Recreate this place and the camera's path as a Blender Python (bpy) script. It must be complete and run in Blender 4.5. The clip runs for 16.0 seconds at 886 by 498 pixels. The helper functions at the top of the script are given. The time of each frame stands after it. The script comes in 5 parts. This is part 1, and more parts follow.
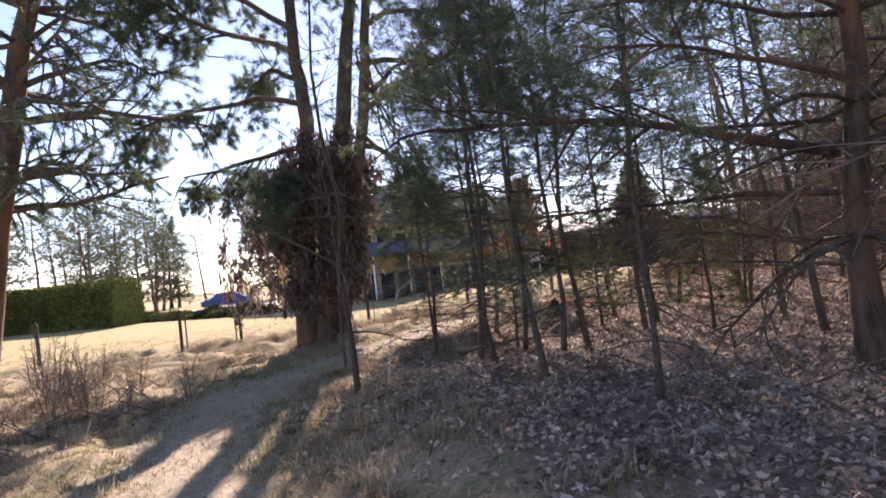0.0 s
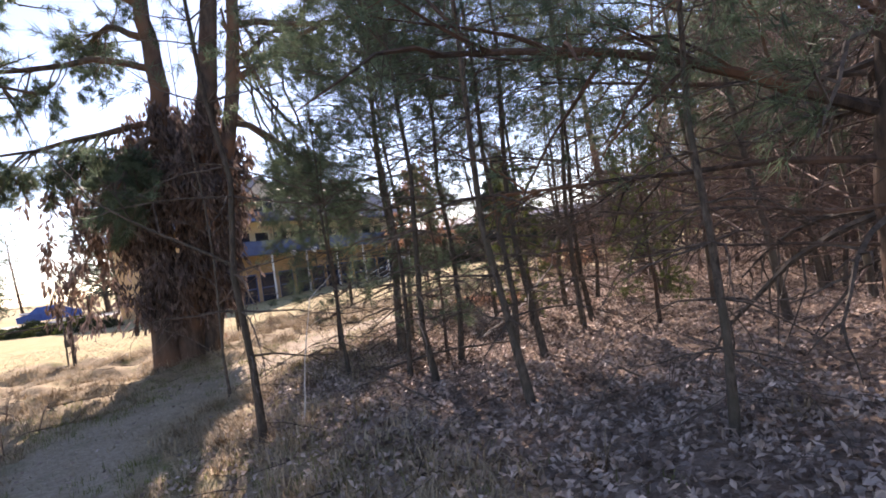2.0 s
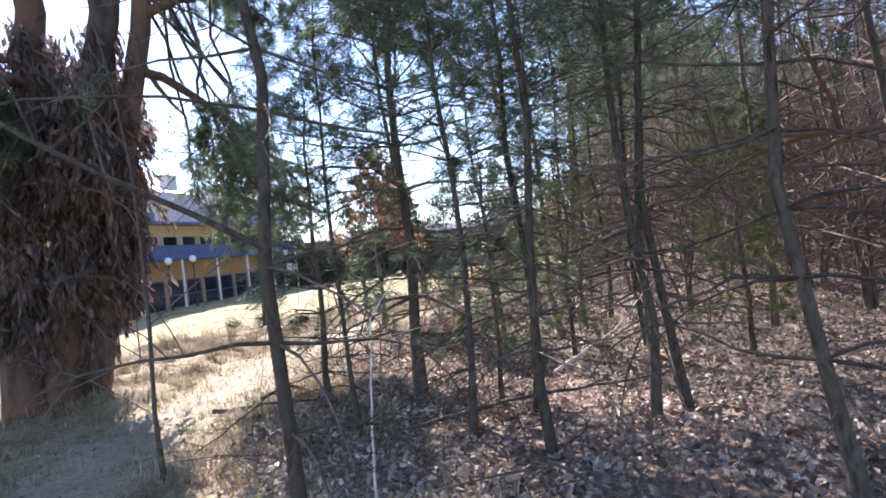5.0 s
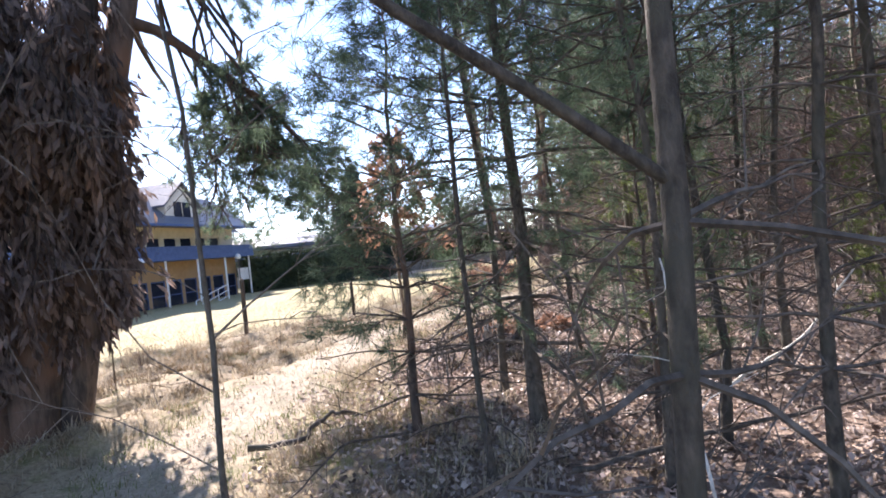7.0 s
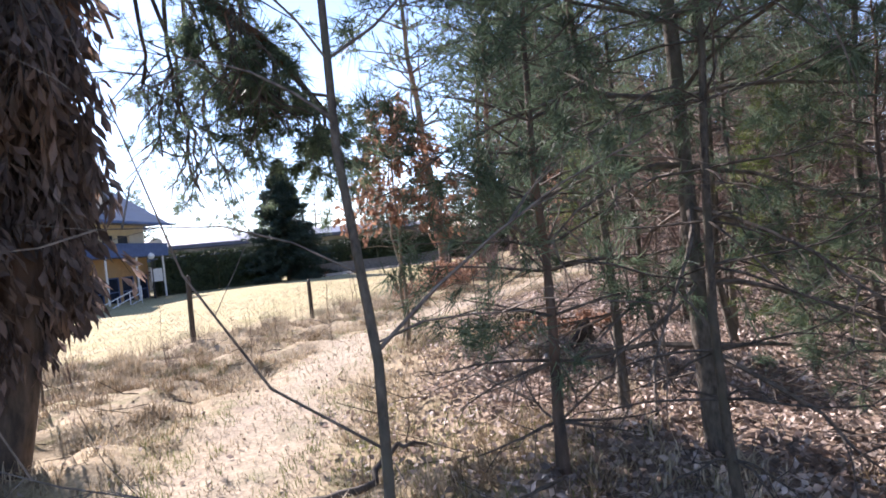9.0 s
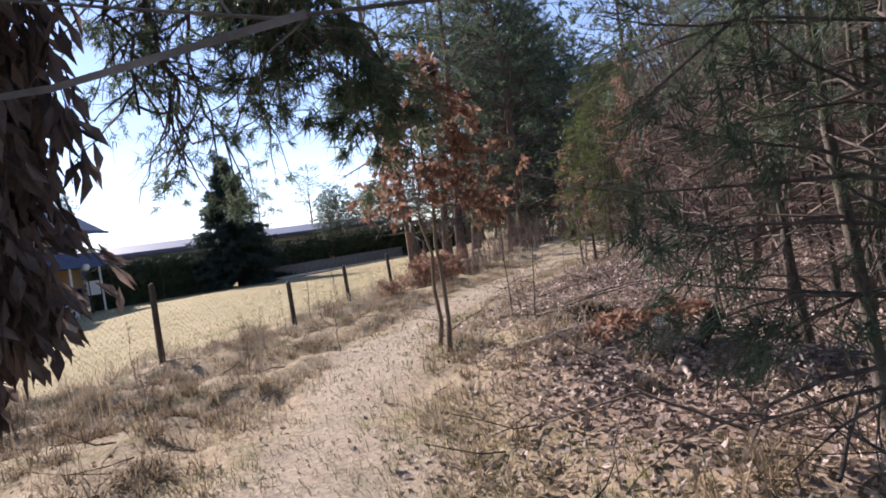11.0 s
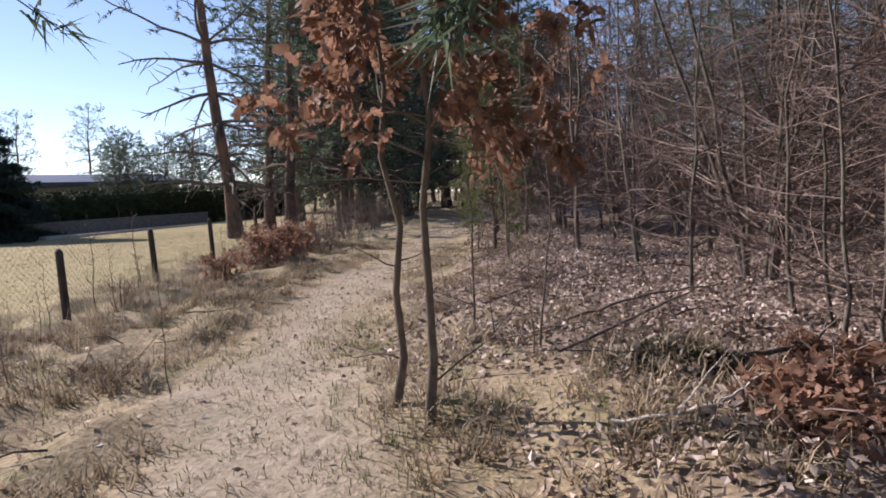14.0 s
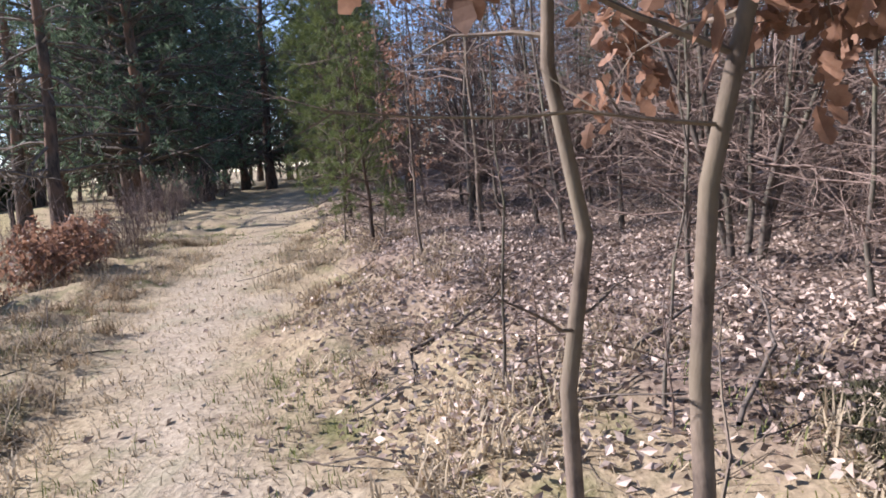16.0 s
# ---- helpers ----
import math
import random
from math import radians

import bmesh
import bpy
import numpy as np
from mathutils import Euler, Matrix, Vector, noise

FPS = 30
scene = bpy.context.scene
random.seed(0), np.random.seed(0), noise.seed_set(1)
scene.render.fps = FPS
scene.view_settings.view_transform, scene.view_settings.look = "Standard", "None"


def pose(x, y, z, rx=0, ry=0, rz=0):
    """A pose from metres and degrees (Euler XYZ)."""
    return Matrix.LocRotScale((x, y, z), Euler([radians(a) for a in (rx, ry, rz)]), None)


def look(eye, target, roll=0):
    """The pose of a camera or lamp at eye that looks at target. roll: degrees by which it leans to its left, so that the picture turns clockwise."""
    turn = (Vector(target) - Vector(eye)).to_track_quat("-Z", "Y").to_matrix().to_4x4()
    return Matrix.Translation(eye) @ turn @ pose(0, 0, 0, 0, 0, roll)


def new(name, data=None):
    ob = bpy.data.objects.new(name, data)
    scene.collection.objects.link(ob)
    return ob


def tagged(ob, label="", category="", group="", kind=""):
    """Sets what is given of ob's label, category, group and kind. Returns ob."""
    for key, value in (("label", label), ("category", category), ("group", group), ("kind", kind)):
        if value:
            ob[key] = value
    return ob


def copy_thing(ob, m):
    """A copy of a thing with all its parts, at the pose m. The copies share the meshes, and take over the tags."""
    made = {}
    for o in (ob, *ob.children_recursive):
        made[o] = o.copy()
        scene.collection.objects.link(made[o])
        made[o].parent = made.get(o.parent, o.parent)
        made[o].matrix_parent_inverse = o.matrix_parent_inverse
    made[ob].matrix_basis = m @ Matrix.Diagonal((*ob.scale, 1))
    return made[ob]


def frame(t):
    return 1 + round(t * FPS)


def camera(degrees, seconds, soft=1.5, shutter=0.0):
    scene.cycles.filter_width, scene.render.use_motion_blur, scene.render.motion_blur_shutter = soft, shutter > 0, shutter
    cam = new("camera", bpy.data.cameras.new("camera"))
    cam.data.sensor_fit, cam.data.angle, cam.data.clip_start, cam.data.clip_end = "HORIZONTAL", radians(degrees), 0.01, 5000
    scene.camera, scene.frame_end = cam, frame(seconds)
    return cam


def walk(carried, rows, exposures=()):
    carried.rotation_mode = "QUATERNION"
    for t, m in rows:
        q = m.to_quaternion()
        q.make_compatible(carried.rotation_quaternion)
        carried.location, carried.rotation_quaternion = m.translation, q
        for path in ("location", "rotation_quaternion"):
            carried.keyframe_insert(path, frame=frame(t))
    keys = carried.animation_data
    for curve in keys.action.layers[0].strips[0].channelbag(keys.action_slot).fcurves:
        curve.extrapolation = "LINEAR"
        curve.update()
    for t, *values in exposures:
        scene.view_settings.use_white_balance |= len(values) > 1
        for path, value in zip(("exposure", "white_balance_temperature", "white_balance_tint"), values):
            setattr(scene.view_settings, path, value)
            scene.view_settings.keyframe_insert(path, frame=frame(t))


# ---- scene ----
cam = camera(73.14, 16.0, soft=1.75)
PATH = [
    (0, pose(-0.030, 0.133, 1.488, 91.65, 6.34, -0.41)),
    (0.5, pose(-0.163, 0.589, 1.489, 91.42, 6.67, -1.80)),
    (1, pose(-0.343, 1.007, 1.500, 91.27, 6.71, -3.88)),
    (1.5, pose(-0.498, 1.427, 1.520, 90.78, 7.10, -8.20)),
    (2, pose(-0.702, 1.828, 1.529, 89.90, 7.86, -14.09)),
    (2.5, pose(-0.929, 2.271, 1.535, 89.24, 8.29, -16.96)),
    (3, pose(-1.140, 2.689, 1.534, 88.77, 8.74, -19.28)),
    (5.5, pose(-1.746, 5.214, 1.543, 90.22, 6.58, -28.35)),
    (6, pose(-1.824, 5.679, 1.540, 89.81, 7.55, -30.10)),
    (6.5, pose(-2.022, 6.115, 1.541, 89.81, 7.34, -30.91)),
    (7, pose(-2.295, 6.526, 1.547, 90.03, 6.31, -32.07)),
    (7.5, pose(-2.416, 6.923, 1.558, 89.98, 6.52, -33.33)),
    (8, pose(-2.505, 7.334, 1.566, 89.74, 6.86, -35.14)),
    (8.5, pose(-2.573, 7.869, 1.538, 89.42, 6.49, -38.23)),
    (9, pose(-2.640, 8.417, 1.499, 89.40, 6.09, -40.32)),
    (9.5, pose(-2.724, 8.955, 1.433, 89.47, 5.84, -41.74)),
    (12, pose(-2.048, 11.203, 1.512, 87.03, 9.29, -47.96)),
    (12.5, pose(-1.734, 11.778, 1.457, 86.40, 4.98, -51.47)),
    (13, pose(-1.442, 12.315, 1.449, 86.15, 4.38, -53.26)),
    (13.5, pose(-1.098, 12.791, 1.431, 85.75, 3.79, -55.72)),
    (14, pose(-0.745, 13.339, 1.458, 84.42, 3.08, -64.11)),
    (14.5, pose(-0.414, 13.804, 1.501, 83.52, 2.95, -71.17)),
    (15, pose(-0.127, 14.300, 1.493, 83.03, 2.78, -76.40)),
    (15.5, pose(0.297, 14.770, 1.498, 82.18, 3.38, -80.14)),
    (16, pose(0.752, 15.208, 1.490, 80.96, 4.57, -83.93)),
]

walk(cam, PATH, exposures=[(0, 1.58, 7250, 30), (1.5, 1.66, 7300, 30), (3.2, 2.06, 7000, 29), (5.3, 2.2, 6350, 22), (9.7, 1.72, 6350, 25), (11.8, 0.84, 6550, 26), (13.0, 0.72, 6600, 25), (14.0, 0.78, 6450, 24), (15.0, 1.16, 6350, 24), (16, 1.3, 6150, 22)])

# ---- world, sun ----
SUN_EL, SUN_AZ = 33.0, 2.0   # degrees above the ground; degrees from +y towards +x
world = bpy.data.worlds.new("sky")
scene.world = world
world.use_nodes = True
wn = world.node_tree.nodes
sky = wn.new("ShaderNodeTexSky")
sky.sky_type = 'NISHITA'
sky.sun_disc = False
sky.sun_elevation, sky.sun_rotation = radians(SUN_EL), radians(SUN_AZ)
sky.air_density, sky.dust_density, sky.ozone_density = 0.85, 0.05, 1.7
wn["Background"].inputs["Strength"].default_value = 0.1
world.node_tree.links.new(sky.outputs["Color"], wn["Background"].inputs["Color"])
sun_data = bpy.data.lights.new("sun", 'SUN')
sun_data.energy, sun_data.angle, sun_data.color = 4.3, radians(0.6), (1.0, 0.95, 0.87)
sun = new("sun", sun_data)
sun.matrix_world = look((0, 0, 60), (-math.sin(radians(SUN_AZ)) * math.cos(radians(SUN_EL)), -math.cos(radians(SUN_AZ)) * math.cos(radians(SUN_EL)), 60 - math.sin(radians(SUN_EL))))

rng = np.random.default_rng(7)


# ---- materials ----
def mat(name, c1, c2, scale=8.0, rough=0.85, bump=0.3, stretch=(1, 1, 1), island=0.0, thing=0.0, c3=None, scale3=1.2, metal=0.0, see=0.0, bumpdist=0.01):
    """A surface: two colours mixed by fine noise, a third by coarse noise, varied by island and by thing; see: share of light let through a leaf."""
    m = bpy.data.materials.new(name)
    m.use_nodes = True
    n, l = m.node_tree.nodes, m.node_tree.links
    p = n["Principled BSDF"]
    tc, mp, no = n.new("ShaderNodeTexCoord"), n.new("ShaderNodeMapping"), n.new("ShaderNodeTexNoise")
    mp.inputs["Scale"].default_value = stretch
    no.inputs["Scale"].default_value, no.inputs["Detail"].default_value, no.inputs["Roughness"].default_value = scale, 6, 0.65
    l.new(tc.outputs["Object"], mp.inputs["Vector"])
    l.new(mp.outputs["Vector"], no.inputs["Vector"])
    ramp = n.new("ShaderNodeValToRGB")
    ramp.color_ramp.elements[0].position, ramp.color_ramp.elements[1].position = 0.36, 0.66
    ramp.color_ramp.elements[0].color, ramp.color_ramp.elements[1].color = (*c1, 1), (*c2, 1)
    l.new(no.outputs["Fac"], ramp.inputs["Fac"])
    col = ramp.outputs["Color"]
    if c3:
        n3, r3, mx = n.new("ShaderNodeTexNoise"), n.new("ShaderNodeValToRGB"), n.new("ShaderNodeMix")
        n3.inputs["Scale"].default_value, n3.inputs["Detail"].default_value = scale3, 4
        l.new(tc.outputs["Object"], n3.inputs["Vector"])
        r3.color_ramp.elements[0].position, r3.color_ramp.elements[1].position = 0.45, 0.62
        l.new(n3.outputs["Fac"], r3.inputs["Fac"])
        mx.data_type = 'RGBA'
        l.new(r3.outputs["Color"], mx.inputs["Factor"])
        l.new(col, mx.inputs["A"])
        mx.inputs["B"].default_value = (*c3, 1)
        col = mx.outputs["Result"]
    if island or thing:
        hs = n.new("ShaderNodeHueSaturation")
        src = n.new("ShaderNodeNewGeometry").outputs["Random Per Island"] if island else n.new("ShaderNodeObjectInfo").outputs["Random"]
        mr = n.new("ShaderNodeMapRange")
        k = island or thing
        mr.inputs["To Min"].default_value, mr.inputs["To Max"].default_value = 1 - k, 1 + k
        l.new(src, mr.inputs["Value"])
        l.new(mr.outputs["Result"], hs.inputs["Value"])
        l.new(col, hs.inputs["Color"])
        col = hs.outputs["Color"]
    l.new(col, p.inputs["Base Color"])
    p.inputs["Roughness"].default_value, p.inputs["Metallic"].default_value = rough, metal
    p.inputs["Specular IOR Level"].default_value = 0.3
    if bump:
        b = n.new("ShaderNodeBump")
        b.inputs["Strength"].default_value, b.inputs["Distance"].default_value = bump, bumpdist
        l.new(no.outputs["Fac"], b.inputs["Height"])
        l.new(b.outputs["Normal"], p.inputs["Normal"])
    if see:
        tr, ms = n.new("ShaderNodeBsdfTranslucent"), n.new("ShaderNodeMixShader")
        l.new(col, tr.inputs["Color"])
        ms.inputs["Fac"].default_value = see
        l.new(p.outputs["BSDF"], ms.inputs[1])
        l.new(tr.outputs["BSDF"], ms.inputs[2])
        l.new(ms.outputs["Shader"], n["Material Output"].inputs["Surface"])
    return m


BARK_PINE = mat("pine_bark", (0.035, 0.03, 0.026), (0.13, 0.098, 0.078), 9, 0.95, 0.9, (1, 1, 0.28), thing=0.25, c3=(0.19, 0.105, 0.065), scale3=0.7, bumpdist=0.03)
BARK_GREY = mat("grey_bark", (0.06, 0.05, 0.042), (0.18, 0.15, 0.125), 16, 0.9, 0.6, (1, 1, 0.35), thing=0.3, c3=(0.13, 0.125, 0.085), scale3=1.5)
BARK_YOUNG = mat("young_pine_bark", (0.045, 0.038, 0.032), (0.15, 0.125, 0.1), 26, 0.95, 0.9, (1, 1, 0.45), thing=0.25, c3=(0.085, 0.078, 0.06), scale3=4, bumpdist=0.02)
BARK_OAK = mat("young_oak_bark", (0.09, 0.07, 0.055), (0.22, 0.17, 0.13), 22, 0.85, 0.5, (1, 1, 0.4), c3=(0.17, 0.14, 0.10), scale3=3)
TWIG = mat("dead_twig", (0.06, 0.05, 0.042), (0.17, 0.14, 0.115), 14, 0.9, 0.2, thing=0.3)
TWIG_RED = mat("brown_twig", (0.10, 0.072, 0.06), (0.26, 0.19, 0.155), 14, 0.85, 0.2, thing=0.3)
BIRCH = mat("pale_peeled_wood", (0.42, 0.39, 0.34), (0.68, 0.64, 0.57), 20, 0.8, 0.3)
NEEDLE = mat("pine_needles", (0.06, 0.095, 0.06), (0.15, 0.2, 0.12), 3, 0.55, 0, island=0.35, see=0.45)
NEEDLE_BLUE = mat("blue_spruce_needles", (0.02, 0.038, 0.028), (0.05, 0.078, 0.06), 2, 0.6, 0, island=0.35, see=0.15)
NEEDLE_YEL = mat("light_pine_needles", (0.08, 0.11, 0.035), (0.16, 0.19, 0.06), 3, 0.55, 0, island=0.3, see=0.35)
LEAF_OAK = mat("russet_oak_leaf", (0.19, 0.105, 0.068), (0.38, 0.225, 0.15), 12, 0.6, 0, island=0.4, see=0.4)
LEAF_DRY = mat("withered_leaf", (0.085, 0.068, 0.064), (0.21, 0.165, 0.15), 5, 0.85, 0, island=0.45, see=0.35, c3=(0.2, 0.13, 0.09), scale3=0.9)
LITTER = mat("fallen_leaf", (0.17, 0.125, 0.10), (0.56, 0.46, 0.39), 2.5, 0.6, 0, island=0.65, see=0.15)
GRASS_DRY = mat("dry_grass", (0.28, 0.225, 0.15), (0.49, 0.41, 0.29), 0.8, 0.8, 0, island=0.3, see=0.25)
TUSSOCK = mat("dead_tussock_grass", (0.16, 0.115, 0.07), (0.40, 0.31, 0.20), 1.6, 0.85, 0, island=0.45, see=0.2)
GRASS_GREEN = mat("green_grass", (0.10, 0.13, 0.035), (0.22, 0.23, 0.08), 1.0, 0.7, 0, island=0.3, see=0.25)
# moss tone taken darker; the hummock's shade is part of this colour
MOSS = mat("shaded_moss", (0.03, 0.032, 0.016), (0.085, 0.08, 0.045), 6, 0.95, 0, island=0.4)
STUMP = mat("weathered_pale_wood", (0.22, 0.17, 0.13), (0.5, 0.41, 0.33), 24, 0.85, 0.7, (1, 1, 0.25), c3=(0.16, 0.12, 0.09), scale3=6)
BARK_DARK = mat("dark_root_bark", (0.025, 0.02, 0.017), (0.085, 0.065, 0.052), 22, 0.9, 0.9, (1, 1, 0.4), bumpdist=0.02)
HEDGE_DARK = mat("yew_hedge", (0.02, 0.032, 0.016), (0.05, 0.07, 0.03), 4, 0.7, 0, island=0.4, see=0.15)
# hedge green yellowed and lightened, with sunlight put into the colour
HEDGE_LIT = mat("sunlit_thuja", (0.05, 0.07, 0.015), (0.13, 0.15, 0.035), 4, 0.7, 0, island=0.35, see=0.25)
POST = mat("fence_post_wood", (0.035, 0.03, 0.026), (0.09, 0.075, 0.06), 20, 0.9, 0.6, (1, 1, 0.2), thing=0.2)
STEEL = mat("painted_dark_steel", (0.03, 0.03, 0.028), (0.07, 0.06, 0.05), 30, 0.5, 0.2, metal=0.3)
WALL_TAN = mat("ochre_plaster", (0.42, 0.26, 0.13), (0.52, 0.34, 0.18), 3, 0.9, 0.2, c3=(0.45, 0.31, 0.18), scale3=0.5)
WALL_CREAM = mat("cream_plaster", (0.62, 0.54, 0.38), (0.72, 0.64, 0.47), 3, 0.9, 0.2)
WALL_PALE = mat("pale_render", (0.60, 0.57, 0.51), (0.72, 0.69, 0.63), 2, 0.9, 0.2, c3=(0.55, 0.52, 0.47), scale3=0.4)
ROOF = mat("slate_roof", (0.075, 0.08, 0.10), (0.15, 0.155, 0.18), 6, 0.45, 0.4, (1, 1, 4), c3=(0.11, 0.12, 0.15), scale3=0.6)
BLUE = mat("blue_fascia", (0.05, 0.085, 0.20), (0.085, 0.13, 0.27), 4, 0.5, 0.1)
GLASS = mat("dark_window_glass", (0.018, 0.022, 0.04), (0.035, 0.04, 0.06), 1, 0.12, 0)
WHITE = mat("white_paint", (0.74, 0.74, 0.72), (0.84, 0.84, 0.82), 9, 0.5, 0.05)
KERB = mat("concrete", (0.36, 0.34, 0.32), (0.52, 0.50, 0.47), 7, 0.9, 0.3)
GREYWALL = mat("grey_concrete", (0.15, 0.15, 0.155), (0.24, 0.24, 0.24), 5, 0.9, 0.3)
TARP = mat("blue_tarpaulin", (0.03, 0.08, 0.30), (0.06, 0.14, 0.42), 3, 0.4, 0.2)
RUBBER = mat("rubber", (0.015, 0.015, 0.015), (0.03, 0.03, 0.03), 9, 0.8, 0.1)


# ---- mesh building ----
class Mesh:
    """Gathers vertices and faces of one mesh."""

    def __init__(self):
        self.v, self.f, self.n = [], [], 0

    def add(self, v, f):
        v = np.asarray(v, float).reshape(-1, 3)
        self.v.append(v)
        self.f.append(np.asarray(f, int) + self.n)
        self.n += len(v)

    def data(self, name, material, smooth=False):
        me = bpy.data.meshes.new(name)
        v = np.concatenate(self.v)
        loops = np.concatenate([f.ravel() for f in self.f])
        sizes = np.concatenate([np.full(len(f), f.shape[1]) for f in self.f])
        me.vertices.add(len(v))
        me.vertices.foreach_set("co", v.ravel().astype(np.float32))
        me.loops.add(len(loops))
        me.loops.foreach_set("vertex_index", loops.astype(np.int32))
        me.polygons.add(len(sizes))
        me.polygons.foreach_set("loop_start", (np.cumsum(sizes) - sizes).astype(np.int32))
        me.polygons.foreach_set("loop_total", sizes.astype(np.int32))
        me.polygons.foreach_set("use_smooth", np.full(len(sizes), smooth))
        me.update(calc_edges=True)
        me.materials.append(material)
        return me


def part(name, mb, material, parent, label="", smooth=False):
    ob = new(name, mb.data(name, material, smooth))
    ob.parent = parent
    return tagged(ob, label) if label else ob


def unit(a):
    return a / np.maximum(np.linalg.norm(a, axis=-1, keepdims=True), 1e-9)


def tube(mb, pts, rad, sides=6):
    """A tapered round limb along pts."""
    pts, rad = np.asarray(pts, float), np.asarray(rad, float)
    d = unit(np.gradient(pts, axis=0))
    ref = np.array([0, 0, 1.0]) if abs(d[0, 2]) < 0.9 else np.array([1.0, 0, 0])
    u = unit(np.cross(d, ref))
    w = np.cross(d, u)
    a = np.arange(sides) * 2 * np.pi / sides
    ring = pts[:, None] + rad[:, None, None] * (np.cos(a)[None, :, None] * u[:, None] + np.sin(a)[None, :, None] * w[:, None])
    i = np.arange(len(pts) - 1)[:, None] * sides
    j = np.arange(sides)[None]
    k = (j + 1) % sides
    mb.add(ring, np.stack([i + j, i + k, i + sides + k, i + sides + j], -1).reshape(-1, 4))
    mb.add(pts[-1] + d[-1] * rad[-1], np.zeros((0, 3), int))
    top = mb.n - 1
    base = top - sides
    mb.f.append(np.stack([base + np.arange(sides), base + (np.arange(sides) + 1) % sides, np.full(sides, top)], -1))


def needles(mb, at, way, length, count, width, spread=0.9, r=None):
    """count thin needles round each point of at, leaning along way."""
    r = r or rng
    n = len(at)
    d = unit(way[:, None] * 0.7 + r.normal(0, spread * 0.6, (n, count, 3)))
    side = unit(np.cross(d, r.normal(0, 1, (n, count, 3)))) * width
    base = at[:, None] + r.normal(0, 0.25 * length, (n, count, 3)) * 0.6
    tip = base + d * (length * r.uniform(0.7, 1.25, (n, count, 1)))
    v = np.stack([base - side, base + side, tip], 2).reshape(-1, 3)
    mb.add(v, np.arange(len(v)).reshape(-1, 3))


def leaves(mb, at, way, length, width, r=None, curl=0.25):
    """One folded, pointed leaf at each point, hanging along way."""
    r = r or rng
    n = len(at)
    L = length * r.uniform(0.65, 1.3, (n, 1))
    d = unit(way)
    s = unit(np.cross(d, r.normal(0, 1, (n, 3))))
    nn = np.cross(d, s)
    W = width * r.uniform(0.7, 1.2, (n, 1))
    mid = at + d * L * 0.55 + nn * L * curl * r.uniform(-0.6, 1, (n, 1))
    v = np.stack([at, mid + s * W * 0.5, at + d * L + nn * L * curl * r.uniform(-1, 1, (n, 1)), mid - s * W * 0.5], 1).reshape(-1, 3)
    f = np.arange(len(v)).reshape(-1, 4)
    mb.add(v, np.concatenate([f[:, [0, 1, 2]], f[:, [0, 2, 3]]]))


LOBES = ((0.0, 0.03), (0.16, 0.34), (0.30, 0.22), (0.46, 0.50), (0.60, 0.32), (0.80, 0.40), (1.0, 0.04))


def lobed(mb, at, way, length, r):
    """Lobed oak leaves, folded along the midrib and curled."""
    n = len(at)
    L = length * r.uniform(0.6, 1.35, (n, 1))
    d = unit(way)
    s = unit(np.cross(d, r.normal(0, 1, (n, 3))))
    nn = np.cross(d, s)
    curl, fold = r.uniform(-0.35, 0.5, (n, 1)), r.uniform(-0.1, 0.45, (n, 1))
    rows = []
    for t, w in LOBES:
        mid = at + d * L * t + nn * L * curl * t * t
        rows.append(np.stack([mid + s * L * w * 0.62 + nn * L * w * fold * 0.6, mid, mid - s * L * w * 0.62 + nn * L * w * fold * 0.6], 1))
    v = np.stack(rows, 1).reshape(n, 21, 3)
    q = np.array([(i * 3 + j, i * 3 + j + 1, i * 3 + j + 4, i * 3 + j + 3) for i in range(6) for j in range(2)])
    f = (np.arange(n)[:, None, None] * 21 + q[None]).reshape(-1, 4)
    mb.add(v, f)


def box(mb, lo, hi):
    x0, y0, z0 = lo
    x1, y1, z1 = hi
    v = [(x0, y0, z0), (x1, y0, z0), (x1, y1, z0), (x0, y1, z0), (x0, y0, z1), (x1, y0, z1), (x1, y1, z1), (x0, y1, z1)]
    mb.add(v, [(0, 3, 2, 1), (4, 5, 6, 7), (0, 1, 5, 4), (1, 2, 6, 5), (2, 3, 7, 6), (3, 0, 4, 7)])


def boxes(*pairs):
    mb = Mesh()
    for lo, hi in pairs:
        box(mb, lo, hi)
    return mb


# ---- the lie of the land ----
def vnoise(x, y, scale, seed):
    """Smooth value noise between -1 and 1."""
    x, y = np.asarray(x, float) / scale, np.asarray(y, float) / scale
    ix, iy = np.floor(x).astype(np.int64), np.floor(y).astype(np.int64)
    fx, fy = x - ix, y - iy
    fx, fy = fx * fx * (3 - 2 * fx), fy * fy * (3 - 2 * fy)

    def h(a, b):
        k = (a * 374761393 + b * 668265263 + seed * 974711) & 0xFFFFFFFF
        k = ((k ^ (k >> 13)) * 1274126177) & 0xFFFFFFFF
        return ((k ^ (k >> 16)) & 0xFFFF) / 32767.5 - 1
    return (h(ix, iy) * (1 - fx) + h(ix + 1, iy) * fx) * (1 - fy) + (h(ix, iy + 1) * (1 - fx) + h(ix + 1, iy + 1) * fx) * fy


TRAIL = np.array([(1.5, -30), (1.0, -4), (-0.6, 1.0), (-2.1, 4.4), (-2.9, 7.2), (-2.9, 9.4), (-2.0, 11.6), (0.1, 14.4), (3.2, 16.9), (7.0, 18.7), (11.6, 20.1), (18, 22.3), (26, 25), (45, 31), (90, 46)], float)
